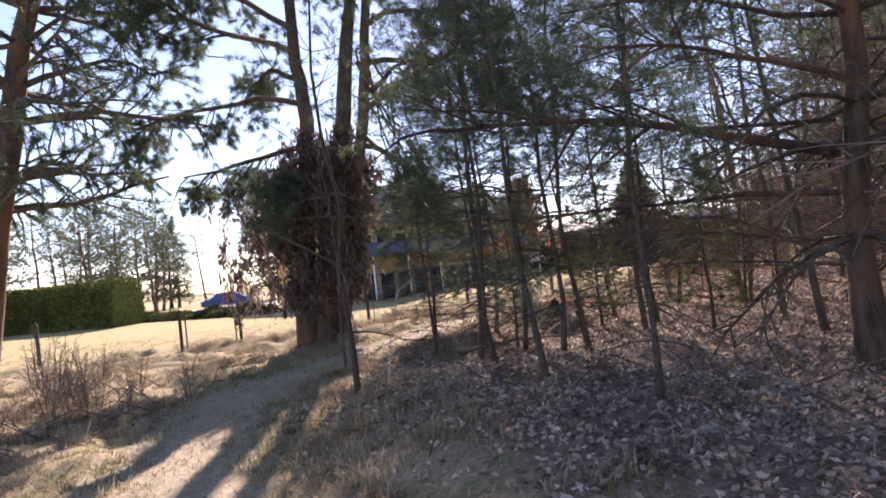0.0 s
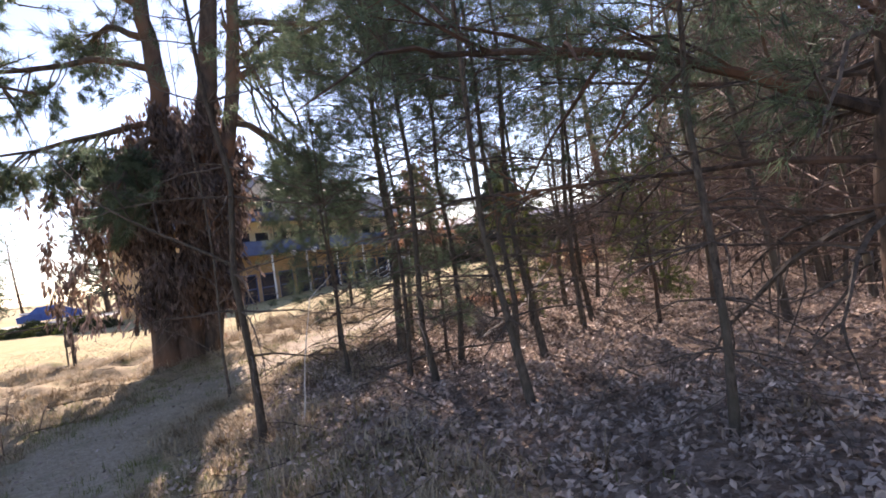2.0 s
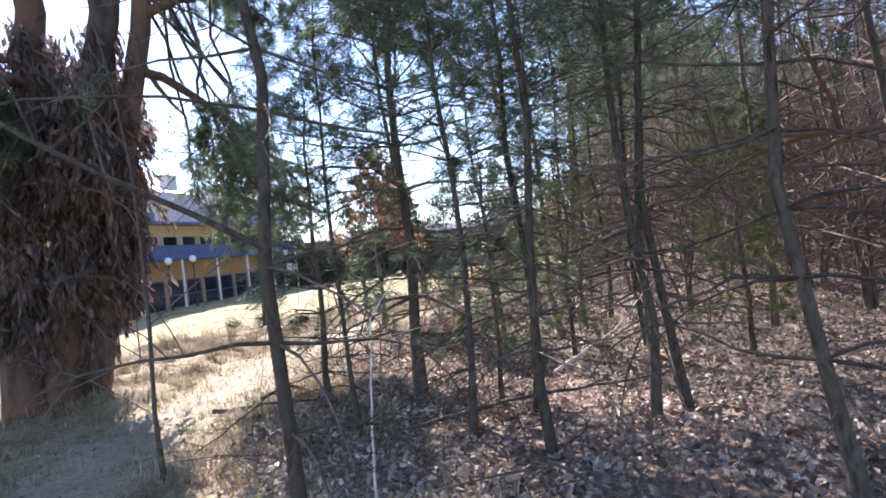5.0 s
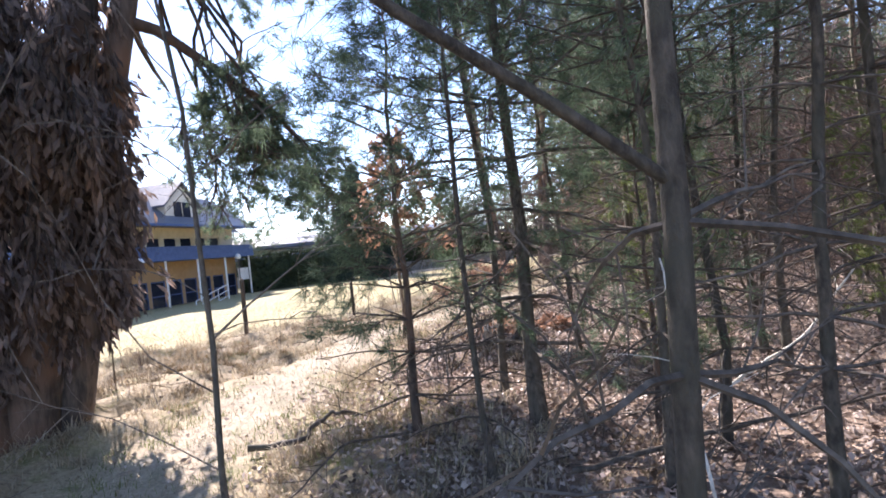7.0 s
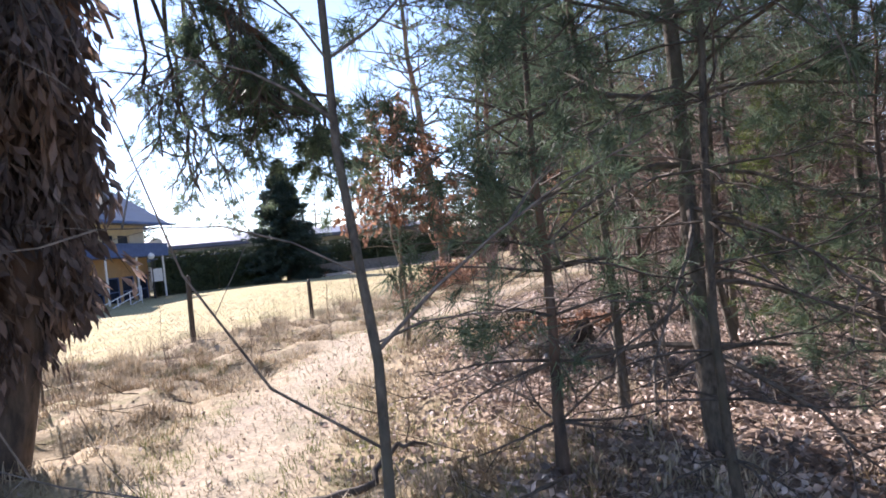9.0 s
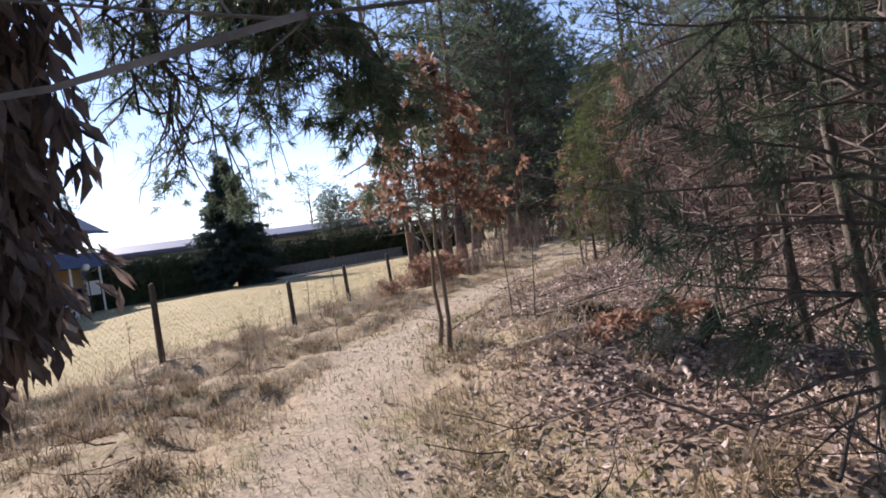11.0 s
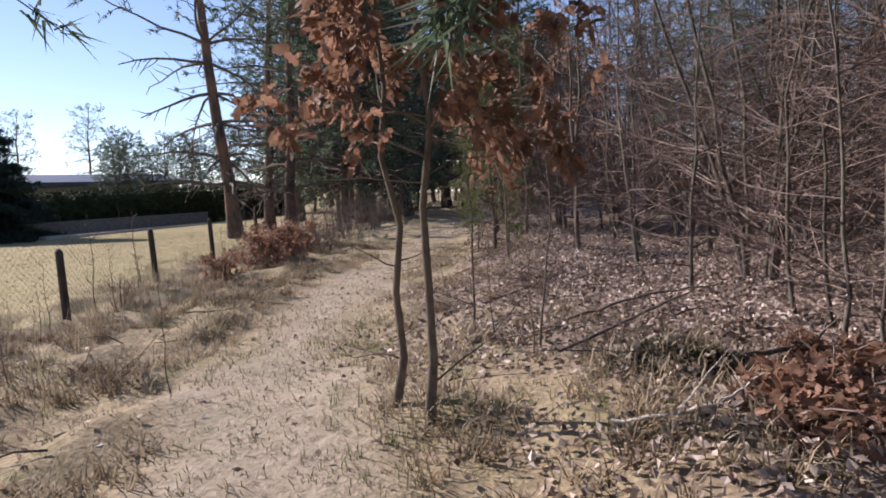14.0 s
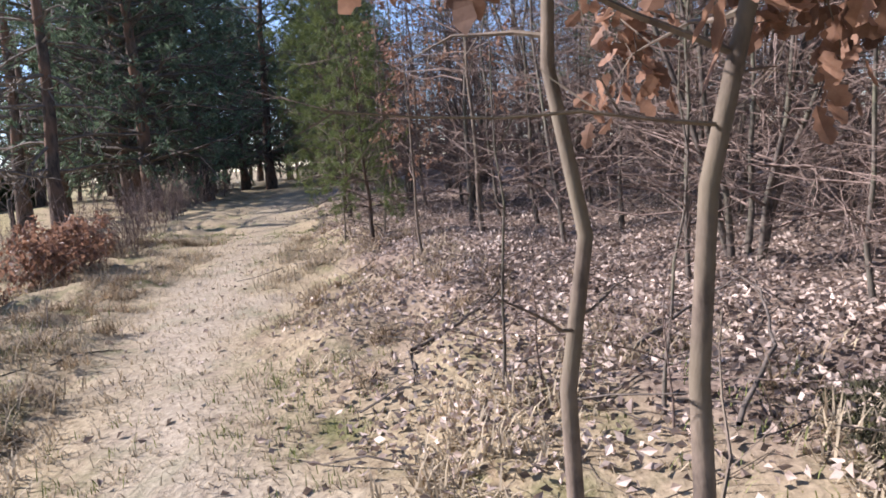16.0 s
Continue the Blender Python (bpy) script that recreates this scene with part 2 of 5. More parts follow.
FENCE = np.array([(-60, 12), (-14.0, 15.2), (-10.6, 15.8), (-7.16, 16.39), (-5.63, 16.64), (-2.3, 18.3), (0.8, 19.75), (3.81, 20.9), (6.22, 22.28), (9.0, 23.9), (12.2, 25.6), (30, 40), (70, 62)], float)


def off_line(x, y, line):
    """Distance to a polyline, positive on its left."""
    best, side = np.full(np.shape(x), 1e9), np.zeros(np.shape(x))
    for (ax, ay), (bx, by) in zip(line[:-1], line[1:]):
        dx, dy = bx - ax, by - ay
        t = np.clip(((x - ax) * dx + (y - ay) * dy) / (dx * dx + dy * dy), 0, 1)
        ex, ey = x - ax - t * dx, y - ay - t * dy
        d = np.hypot(ex, ey)
        side = np.where(d < best, np.sign(dx * ey - dy * ex), side)
        best = np.minimum(best, d)
    return best * side


def step(x, a, b):
    t = np.clip((np.asarray(x, float) - a) / (b - a), 0, 1)
    return t * t * (3 - 2 * t)


def height(x, y):
    x, y = np.asarray(x, float), np.asarray(y, float)
    tr, fe = off_line(x, y, TRAIL), off_line(x, y, FENCE)
    near = 1 - step(np.hypot(x, y - 12), 60, 120)
    lawn = step(fe, 0.2, 3)
    bank = 0.27 * (1 - 0.6 * np.exp(-((y - 9.0) / 1.5) ** 2))
    z = bank * step(-tr, 0.5, 2.6) - 0.08 * step(tr, 0.5, 3.0) * (1 - step(x, -4, 0))
    z = z + 0.13 * step(y + 0.3 * x, 11.0, 15.5) * (1 - 0.55 * step(-tr, 2.0, 4.0))
    z = z + 0.09 * np.exp(-((x - 2.2) ** 2 + (y - 15.0) ** 2) / 0.9)
    z = z + 0.12 * np.exp(-((x - 3.0) ** 2 + (y - 13.65) ** 2) / 0.09)
    z = z - (0.2 - 0.12 * step(x, -3, 2)) * step(fe, 0.5, 12)
    rough = (1 - lawn) * (0.25 + 0.75 * step(np.abs(tr), 0.35, 1.1))
    z = z + near * (rough * (0.065 * vnoise(x, y, 1.3, 1) + (0.05 + 0.08 * step(tr, 0.4, 1.0)) * vnoise(x, y, 0.45, 2) + 0.02 * vnoise(x, y, 0.17, 3)) + 0.008 * vnoise(x, y, 0.4, 4))
    return z + 0.10 * step(-tr, 6, 20) + 0.06 * vnoise(x, y, 7, 5) * near * (1 - lawn)


def hz(x, y):
    return float(height(np.array([x]), np.array([y]))[0])


def axis(lo, hi, s, far):
    a = list(np.arange(lo, hi, s))
    d, u, v = s, a[-1], a[0]
    up, dn = [], []
    while u < far:
        d *= 1.22
        u += d
        v -= d
        up.append(u)
        dn.append(v)
    return np.array(dn[::-1] + a + up)


gx, gy = axis(-9, 13, 0.11, 900), axis(-2, 26, 0.11, 900)
GX, GY = np.meshgrid(gx, gy)
gmb = Mesh()
nxg = len(gx)
ii = (np.arange(len(gy) - 1)[:, None] * nxg + np.arange(nxg - 1)[None]).ravel()
gmb.add(np.stack([GX, GY, height(GX, GY)], -1), np.stack([ii, ii + 1, ii + nxg + 1, ii + nxg], -1))

gm = bpy.data.materials.new("woodland_floor")
gm.use_nodes = True
gn, gl = gm.node_tree.nodes, gm.node_tree.links


def gnoise(scale, lo, hi, detail=5):
    n, r = gn.new("ShaderNodeTexNoise"), gn.new("ShaderNodeMapRange")
    n.inputs["Scale"].default_value, n.inputs["Detail"].default_value = scale, detail
    n.inputs["Roughness"].default_value = 0.65
    gl.new(gtc.outputs["Object"], n.inputs["Vector"])
    r.inputs["From Min"].default_value, r.inputs["From Max"].default_value = lo, hi
    gl.new(n.outputs["Fac"], r.inputs["Value"])
    return r.outputs["Result"]


def gmix(fac, a, b):
    m = gn.new("ShaderNodeMix")
    m.data_type = 'RGBA'
    gl.new(fac, m.inputs["Factor"])
    for sock, c in (("A", a), ("B", b)):
        if isinstance(c, tuple):
            m.inputs[sock].default_value = (*c, 1)
        else:
            gl.new(c, m.inputs[sock])
    return m.outputs["Result"]


def gattr(name):
    a = gn.new("ShaderNodeAttribute")
    a.attribute_name = name
    return a.outputs["Fac"]


gtc = gn.new("ShaderNodeTexCoord")
fine, mid, big = gnoise(26, 0.28, 0.72, 9), gnoise(7, 0.35, 0.65), gnoise(0.9, 0.4, 0.6)
c_grass = gmix(fine, (0.20, 0.155, 0.095), (0.47, 0.385, 0.25))
c_grass = gmix(gnoise(1.7, 0.52, 0.68), c_grass, gmix(fine, (0.09, 0.10, 0.035), (0.22, 0.21, 0.09)))
# darker patches: brown tone plus the shadow of grass lumps, put into colour
c_grass = gmix(gnoise(5.5, 0.52, 0.7), c_grass, gmix(fine, (0.10, 0.075, 0.05), (0.30, 0.22, 0.14)))
c_leaf = gmix(fine, (0.08, 0.058, 0.045), (0.30, 0.22, 0.17))
c_leaf = gmix(mid, c_leaf, gmix(fine, (0.14, 0.105, 0.08), (0.44, 0.34, 0.27)))
c_trail = gmix(gnoise(9, 0.35, 0.65), gmix(fine, (0.22, 0.18, 0.14), (0.50, 0.435, 0.36)), gmix(fine, (0.33, 0.28, 0.225), (0.56, 0.49, 0.41)))
c_lawn = gmix(mid, gmix(fine, (0.30, 0.25, 0.13), (0.42, 0.35, 0.20)), (0.40, 0.33, 0.185))
c_lawn = gmix(big, c_lawn, gmix(fine, (0.25, 0.23, 0.10), (0.38, 0.33, 0.17)))
c = gmix(gattr("litter"), c_grass, c_leaf)
c = gmix(gattr("trail"), c, c_trail)
c = gmix(gattr("lawn"), c, c_lawn)
c = gmix(gattr("drive"), c, (0.55, 0.52, 0.47))
gp = gn["Principled BSDF"]
gl.new(c, gp.inputs["Base Color"])
gp.inputs["Roughness"].default_value = 0.95
gp.inputs["Specular IOR Level"].default_value = 0.13
gb = gn.new("ShaderNodeBump")
gb.inputs["Strength"].default_value, gb.inputs["Distance"].default_value = 0.45, 0.02
gl.new(fine, gb.inputs["Height"])
gl.new(gb.outputs["Normal"], gp.inputs["Normal"])
ground = new("ground", gmb.data("ground", gm, True))
tagged(ground, "uneven woodland ground with trodden path, dry grass, leaf litter and mown lawn", "ground", kind="structure")
g_tr, g_fe = off_line(GX, GY, TRAIL), off_line(GX, GY, FENCE)
g_wob = 0.35 * vnoise(GX, GY, 1.1, 11) + 0.2 * vnoise(GX, GY, 0.4, 12)
zones = {
    "trail": 0.5 * (1 - step(np.abs(g_tr) + g_wob * 0.9, 0.2, 0.95)) * (1 - step(g_fe, -0.5, 0.3)) * (1 - 0.6 * step(GX, 8, 14)),
    "litter": step(-g_tr + 2.2 * g_wob, 1.0, 2.6) * (1 - step(g_fe, -1.5, 0)),
    "lawn": step(g_fe + g_wob, 0.0, 1.2),
    "drive": step(GY - 0.12 * GX, 56, 57) * (1 - step(GY - 0.12 * GX, 63, 64)) * step(g_fe, 5, 6) * (1 - step(GX, -6, -4)),
}
for zname, zval in zones.items():
    ground.data.attributes.new(zname, 'FLOAT', 'POINT').data.foreach_set("value", np.clip(zval, 0, 1).ravel().astype(np.float32))


# ---- vegetation ----
def limb(r, p, d, length, n=6, droop=0.0, wob=0.12):
    """Points of a limb from p along d, bending with its weight."""
    out, q, d = [np.array(p, float)], np.array(p, float), unit(np.array(d, float))
    for _ in range(n - 1):
        d = unit(d + r.normal(0, wob, 3) + np.array([0, 0, -droop]) / n)
        q = q + d * length / (n - 1)
        out.append(q)
    return np.array(out)


def along(pts, t):
    """Points and ways at shares t of a polyline."""
    s = np.clip(np.asarray(t) * (len(pts) - 1), 0, len(pts) - 1.001)
    i = s.astype(int)
    return pts[i] + (pts[i + 1] - pts[i]) * (s - i)[:, None], unit(pts[i + 1] - pts[i])


def sprays(r, wood, tufts, pts, r0, n, length, droop, live, sides=3):
    """Side twigs along a limb; tufts gathers where needles or leaves stand."""
    ts = r.uniform(0.25, 1.0, n)
    q, d = along(pts, ts)
    for k in range(n):
        s = unit(np.cross(d[k], r.normal(0, 1, 3)))
        w = unit(d[k] * 0.7 + s * 0.9 + np.array([0, 0, 0.05]))
        L = length * r.uniform(0.5, 1.2) * (1.15 - 0.6 * ts[k])
        tw = limb(r, q[k], w, L, 4, droop, 0.18)
        tube(wood, tw, np.linspace(r0 * 0.5, r0 * 0.18, 4), sides)
        if live:
            a, b = along(tw, r.uniform(0.35, 1.0, live))
            tufts.append((a, b))
            if live > 2:
                tufts.append((tw[-1:], unit(tw[-1:] - tw[-2:-1])))


def thing(name, label, category, group=""):
    e = new(name)
    e.empty_display_size = 0.2
    return tagged(e, label, category, group)


def finish(e, trunk, wood, tufts, bark, twig, needle, length, count, width, r, name="crown"):
    part("trunk", trunk, bark, e, smooth=True)
    if wood.n:
        tagged(part("branchwork", wood, twig, e), kind="stuff")
    if tufts:
        a = np.concatenate([t[0] for t in tufts])
        b = np.concatenate([t[1] for t in tufts])
        c = Mesh()
        needles(c, a, b, length, count, width, r=r)
        tagged(part(name, c, needle, e), kind="stuff")


def pine(label, h, r0, live_from, reach, seed, whorls=12, per=5, lean=(0, 0), twigs=5, live=3, nl=0.11, nc=12, nw=0.0045, dead=True, needle=None, twig=None, fork=None, droop=0.25, group="", bark=None):
    """A pine: trunk, whorls of limbs, dead below and with needles above."""
    r = np.random.default_rng(seed)
    e = thing("pine_tree", label, "tree", group)
    trunk, wood, tufts = Mesh(), Mesh(), []
    n = 9
    z = np.linspace(-0.15, h, n)
    t = z / h
    wob = np.cumsum(r.normal(0, 0.017 * h / 2, (n, 2)), 0)
    wob -= wob[0]
    ax = np.stack([lean[0] * t + wob[:, 0], lean[1] * t + wob[:, 1], z], 1)
    rad = r0 * (1 - 0.85 * np.clip(t, 0, 1)) * (1 + 0.35 * np.exp(-np.clip(z, 0, 9) / 0.12))
    tube(trunk, ax, rad, 9)
    if fork:
        zf, fd, fl = fork
        b, _ = along(ax, [(zf + 0.15) / (h + 0.15)])
        fl_pts = limb(r, b[0], fd, fl, 7, -0.25, 0.1)
        tube(trunk, fl_pts, np.linspace(r0 * 0.42, r0 * 0.13, 7), 7)
        sprays(r, wood, tufts, fl_pts, r0 * 0.35, 8, 0.8, droop, live)
    for k in range(whorls):
        zz = 0.1 + (k + r.uniform(0.2, 0.8)) / whorls * 0.88
        b, _ = along(ax, [zz])
        zb = b[0][2]
        alive = zb > live_from
        if not alive and not dead:
            continue
        L = reach * (0.55 + 0.45 * math.sin(min(1, (1.02 - zz) / 0.55) * 1.57)) * (1 if alive else 0.75)
        a0 = r.uniform(0, 6.28)
        for j in range(per if alive else max(2, per - 1)):
            a = a0 + j * 6.28 / per + r.uniform(-0.4, 0.4)
            el = (0.15 + 0.5 * zz) if alive else r.uniform(-0.25, 0.25)
            p = limb(r, b[0], (math.cos(a), math.sin(a), el), L * r.uniform(0.6, 1.15), 6, droop if alive else droop * 1.6, 0.14)
            rb = max(0.006, r0 * 0.30 * (1.1 - zz) ** 0.6)
            tube(wood, p, np.linspace(rb, rb * 0.25, 6), 4)
            sprays(r, wood, tufts, p, rb * 0.7, twigs if alive else twigs // 2 + 4, 0.34 * L + 0.1, droop * 0.6, live if alive else 0)
    finish(e, trunk, wood, tufts, bark or BARK_PINE, twig or TWIG, needle or NEEDLE, nl, nc, nw, r)
    return e


def bare(label, h, r0, seed, first=0.25, n=14, reach=1.2, lean=(0, 0), twigs=5, leaf=0, bark=None, twig=None, rise=0.9, stems=1, category="tree", name="bare_tree", group="", leafsize=0.11, third=0, limbs=(), lobes=False, leaf_from=0.0, crook=0.0):
    """A leafless sapling or shrub; leaf: withered leaves kept on each twig."""
    r = np.random.default_rng(seed)
    e = thing(name, label, category, group)
    trunk, wood, tufts = Mesh(), Mesh(), []
    for s in range(stems):
        a = r.uniform(0, 6.28)
        le = np.array(lean, float) + (np.array([math.cos(a), math.sin(a)]) * r.uniform(0.1, 0.35) * h if stems > 1 else 0)
        hh = h * (r.uniform(0.65, 1.05) if stems > 1 else 1)
        m = 9
        t = np.linspace(0, 1, m)
        w = np.cumsum(r.normal(0, 0.010 * hh, (m, 2)), 0)
        w -= w[0]
        if crook:
            w = w + np.random.default_rng(seed + 900).normal(0, crook, (m, 2)) * np.minimum(1, 4 * t)[:, None]
        o = np.array([math.cos(a), math.sin(a)]) * (0.12 if stems > 1 else 0)
        ax = np.stack([o[0] + le[0] * t ** 1.2 + w[:, 0], o[1] + le[1] * t ** 1.2 + w[:, 1], -0.1 + (hh + 0.1) * t], 1)
        tube(trunk, ax, r0 * (1 - 0.82 * t) * (1 + 0.3 * np.exp(-t * hh / 0.08)), 7)
        specs = [(r.uniform(first, 0.97), r.uniform(0, 6.28), None) for _ in range(n)] + (list(limbs) if s == 0 else [])
        for tt, a, fixed in specs:
            b, d = along(ax, [tt])
            L = fixed or reach * (1.15 - tt) * r.uniform(0.5, 1.2)
            p = limb(r, b[0], (math.cos(a), math.sin(a), rise * r.uniform(0.4, 1.2) if not fixed else rise * 0.6), L, 6, 0.1, 0.13)
            rb = max(0.004, r0 * (0.25 if fixed else 0.42) * (1.1 - tt))
            tube(wood, p, np.linspace(rb, rb * 0.25, 6), 4)
            sprays(r, wood, tufts, p, rb * 0.7, twigs, 0.36 * L + 0.05, 0.05, leaf if tt >= leaf_from and not (fixed and leaf_from) else 0)
            if third:
                q, dd = along(p, r.uniform(0.4, 1, third))
                for k in range(third):
                    tw = limb(r, q[k], dd[k] + r.normal(0, 0.7, 3), L * 0.3, 3, 0, 0.2)
                    tube(wood, tw, [0.004, 0.003, 0.0015], 3)
    part("trunk", trunk, bark or BARK_GREY, e, smooth=True)
    tagged(part("branchwork", wood, twig or TWIG_RED, e), kind="stuff")
    if tufts:
        a = np.concatenate([t[0] for t in tufts])
        b = np.concatenate([t[1] for t in tufts])
        a = np.repeat(a, 3, 0) + r.normal(0, 0.03, (len(a) * 3, 3))
        b = np.repeat(b, 3, 0) * 0.5 + np.array([0, 0, -0.7]) + r.normal(0, 0.5, (len(b) * 3, 3))
        c = Mesh()
        (lobed(c, a, b, leafsize, r) if lobes else leaves(c, a, b, leafsize, leafsize * 0.55, r))
        tagged(part("foliage", c, LEAF_OAK, e), kind="stuff")
    return e


def put(e, x, y, turn=0, size=1.0, sink=0.0):
    e.matrix_basis = Matrix.LocRotScale((x, y, hz(x, y) - sink), Euler((0, 0, turn)), (size, size, size))
    return e


def again(e, x, y, turn=0, size=1.0, tilt=0.0):
    m = Matrix.LocRotScale((x, y, hz(x, y)), Euler((tilt, 0, turn)), None)
    c = copy_thing(e, m)
    c.scale = (size, size, size)
    return c


# ---- the old three-stemmed pine with its drape of withered leaves ----
def old_pine(x, y):
    r = np.random.default_rng(3)
    e = thing("pine_tree", "old three-stemmed pine draped with withered brown hanging leaves", "tree")
    stems = [
        [(0, 0, -0.2), (0.08, 0, 1.2), (0.2, 0, 2.6), (0.5, 0, 5.0), (0.38, 0.1, 6.4), (0.36, 0.1, 8.4), (0.5, 0.2, 11), (0.6, 0.3, 14)],
        [(0.35, 0.1, -0.2), (0.5, 0.1, 1.2), (0.85, 0.1, 2.6), (1.3, 0.2, 5.1), (1.55, 0.2, 6.8), (1.85, 0.3, 8.4), (2.0, 0.4, 11), (2.2, 0.5, 14.5)],
        [(0.65, 0.25, -0.2), (0.95, 0.2, 1.2), (1.25, 0.2, 2.6), (1.75, 0.3, 5.0), (1.98, 0.3, 6.9), (2.2, 0.4, 9), (2.4, 0.5, 11), (2.7, 0.5, 13)],
    ]
    wide = (0.2, 0.22, 0.16)
    wood, tufts = Mesh(), []
    for s, w in zip(stems, wide):
        p = np.array(s, float)
        t = np.linspace(0, 7, 22)
        i = np.minimum(t.astype(int), 6)
        q = p[i] + (p[i + 1] - p[i]) * (t - i)[:, None] + r.normal(0, 0.015, (22, 3))
        mb = Mesh()
        tube(mb, q, w * (1.25 - 0.95 * np.linspace(0, 1, 22)) * (1 + 0.15 * np.exp(-np.arange(22) / 1.2)), 12)
        part("trunk", mb, BARK_PINE, e, smooth=True)
    spec = [  # stem, height, azimuth, rise, length, droop
        (0, 5.4, 3.3, 0.1, 4.2, 0.7), (0, 6.0, 2.9, 0.45, 3.6, 0.4), (0, 7.2, 3.5, 0.4, 4.4, 0.5), (0, 6.6, 3.9, 0.3, 3.8, 0.6), (0, 8.6, 3.0, 0.5, 4.4, 0.4), (0, 9.4, 3.7, 0.5, 4, 0.4),
        (0, 4.4, 3.15, 0.15, 2.8, 0.9), (0, 4.0, 4.4, 0.1, 2.0, 1.0), (0, 8.0, 4.4, 0.5, 3.2, 0.4), (1, 7.4, 5.2, 0.4, 3.0, 0.5), (1, 9.4, 1.6, 0.5, 3, 0.4),
        (2, 5.2, 0.15, 0.30, 4.0, 0.75), (2, 5.6, 0.55, 0.25, 3.4, 0.75), (2, 6.3, -0.25, 0.4, 4.2, 0.8), (2, 7.2, 0.3, 0.5, 4.4, 0.6), (1, 8.2, 0.0, 0.5, 4.6, 0.5),
        (2, 4.4, -0.1, 0.1, 2.8, 0.9), (2, 8.8, -0.4, 0.5, 4, 0.4), (1, 10.5, 0.5, 0.6, 3.6, 0.4), (0, 11, 3.2, 0.6, 3.5, 0.3), (1, 12, 4.9, 0.6, 3, 0.3), (0, 12.5, 2.2, 0.6, 3, 0.3), (2, 10.5, 0.2, 0.6, 3.4, 0.3), (1, 13.6, 1, 0.8, 2.4, 0.2), (0, 13.2, 4, 0.8, 2.4, 0.2),
    ]
    for s, z, a, rise, L, dr in spec:
        p = np.array(stems[s])
        b = [np.interp(z, p[:, 2], p[:, k]) for k in range(3)]
        mb = Mesh()
        q = limb(r, b, (math.cos(a), math.sin(a), rise), L, 9, dr, 0.17)
        tube(mb, q, np.linspace(0.075, 0.018, 9), 7)
        part("limb", mb, BARK_PINE, e, smooth=True)
        for k in range(19):
            b2, d2 = along(q, [r.uniform(0.25, 1)])
            w = unit(d2[0] + r.normal(0, 0.6, 3) + (0, 0, -0.1 - 0.5 * dr))
            q2 = limb(r, b2[0], w, L * r.uniform(0.2, 0.42), 6, dr * 0.9, 0.2)
            tube(wood, q2, np.linspace(0.02, 0.006, 6), 4)
            sprays(r, wood, tufts, q2, 0.011, 7, 0.5, dr * 0.5, 4)
    tagged(part("branchwork", wood, TWIG, e), kind="stuff")
    a, b = np.concatenate([t[0] for t in tufts]), np.concatenate([t[1] for t in tufts])
    crown = Mesh()
    needles(crown, a, b, 0.15, 18, 0.006, r=r)
    tagged(part("crown", crown, NEEDLE, e), kind="stuff")
    drape, vine = Mesh(), Mesh()
    hang = []
    for tx, ty, tz in ((2.98, 0.2, 2.8), (2.75, -0.2, 2.75), (2.58, -0.3, 2.9), (2.6, 1.2, 2.35), (2.78, 1.4, 2.25), (3.1, 0.7, 2.65), (2.9, 1.2, 2.5), (2.38, 1.1, 2.5)):
        mb = Mesh()
        tgt = np.array([tx, ty, tz])
        ctl = np.array([(1.8, 0.3, 4.9 + 1.8 * r.random()), (0.5 * (1.8 + tx) + r.normal(0, 0.2), 0.5 * ty + r.normal(0, 0.25), 5.2 + r.normal(0, 0.4)), (tx - 0.1, ty, tz + 1.35), (tx, ty, tz + 0.6), tgt])
        t = np.linspace(0, 4, 13)
        i = np.minimum(t.astype(int), 3)
        q = ctl[i] + (ctl[i + 1] - ctl[i]) * (t - i)[:, None] + r.normal(0, 0.055, (13, 3))
        tube(mb, q, np.linspace(0.032, 0.008, 13), 6)
        part("limb", mb, BARK_PINE, e, smooth=True)
        for k in range(20):
            b2, d2 = along(q, [r.uniform(0.5, 1)])
            q2 = limb(r, b2[0], d2[0] * 0.5 + r.normal(0, 0.6, 3) + (0, 0, -0.35), r.uniform(0.4, 0.95), 7, 0.5, 0.24)
            tube(vine, q2, np.linspace(0.010, 0.0035, 7), 4)
            sprays(r, vine, hang, q2, 0.006, 6, 0.32, 0.3, 2 if r.random() < 0.6 else 0)
    hn = Mesh()
    needles(hn, np.concatenate([t[0] for t in hang]), np.concatenate([t[1] for t in hang]), 0.085, 12, 0.004, r=r)
    tagged(part("needle_spray", hn, NEEDLE, e), kind="stuff")
    for k in range(150):   # bunches, each of several hanging strands
        z0 = r.uniform(0.95, 4.9)
        u = z0 / 4.9
        half = 0.45 + 0.95 * math.sin(min(1, u * 1.35) * math.pi * 0.62) * (1 if u < 0.7 else 1 - (u - 0.7) * 2.2) * r.uniform(0.7, 1.1)
        ang, rr = r.uniform(0, 6.28), math.sqrt(r.uniform(0.08, 1))
        half *= (0.8 if k % 3 == 0 else 0.62 if k > 104 else 1)
        pb = np.array([(0.25 + 0.15 * u if k % 3 else 0.6 + 0.3 * u) + half * rr * math.cos(ang), 0.15 + 0.75 * half * rr * math.sin(ang), z0])
        pb[0] = min(pb[0], 1.3 + 0.12 * r.normal())
        out = max(0, pb[0] - 0.75, -pb[0] - 0.35, -pb[1] - 0.25)
        pb[2] = z0 = max(z0, 1.0 + 1.15 * out)
        bl = min(max(0.35, z0 - 0.55 - 0.95 * out), r.uniform(0.55, 1.35))
        for j in range(int(r.integers(3, 8))):
            L = bl * r.uniform(0.5, 1.0)
            st = limb(r, pb + r.normal(0, 0.07, 3), (r.normal(0, 0.12), r.normal(0, 0.12), -1), L, 5, 0.5, 0.12)
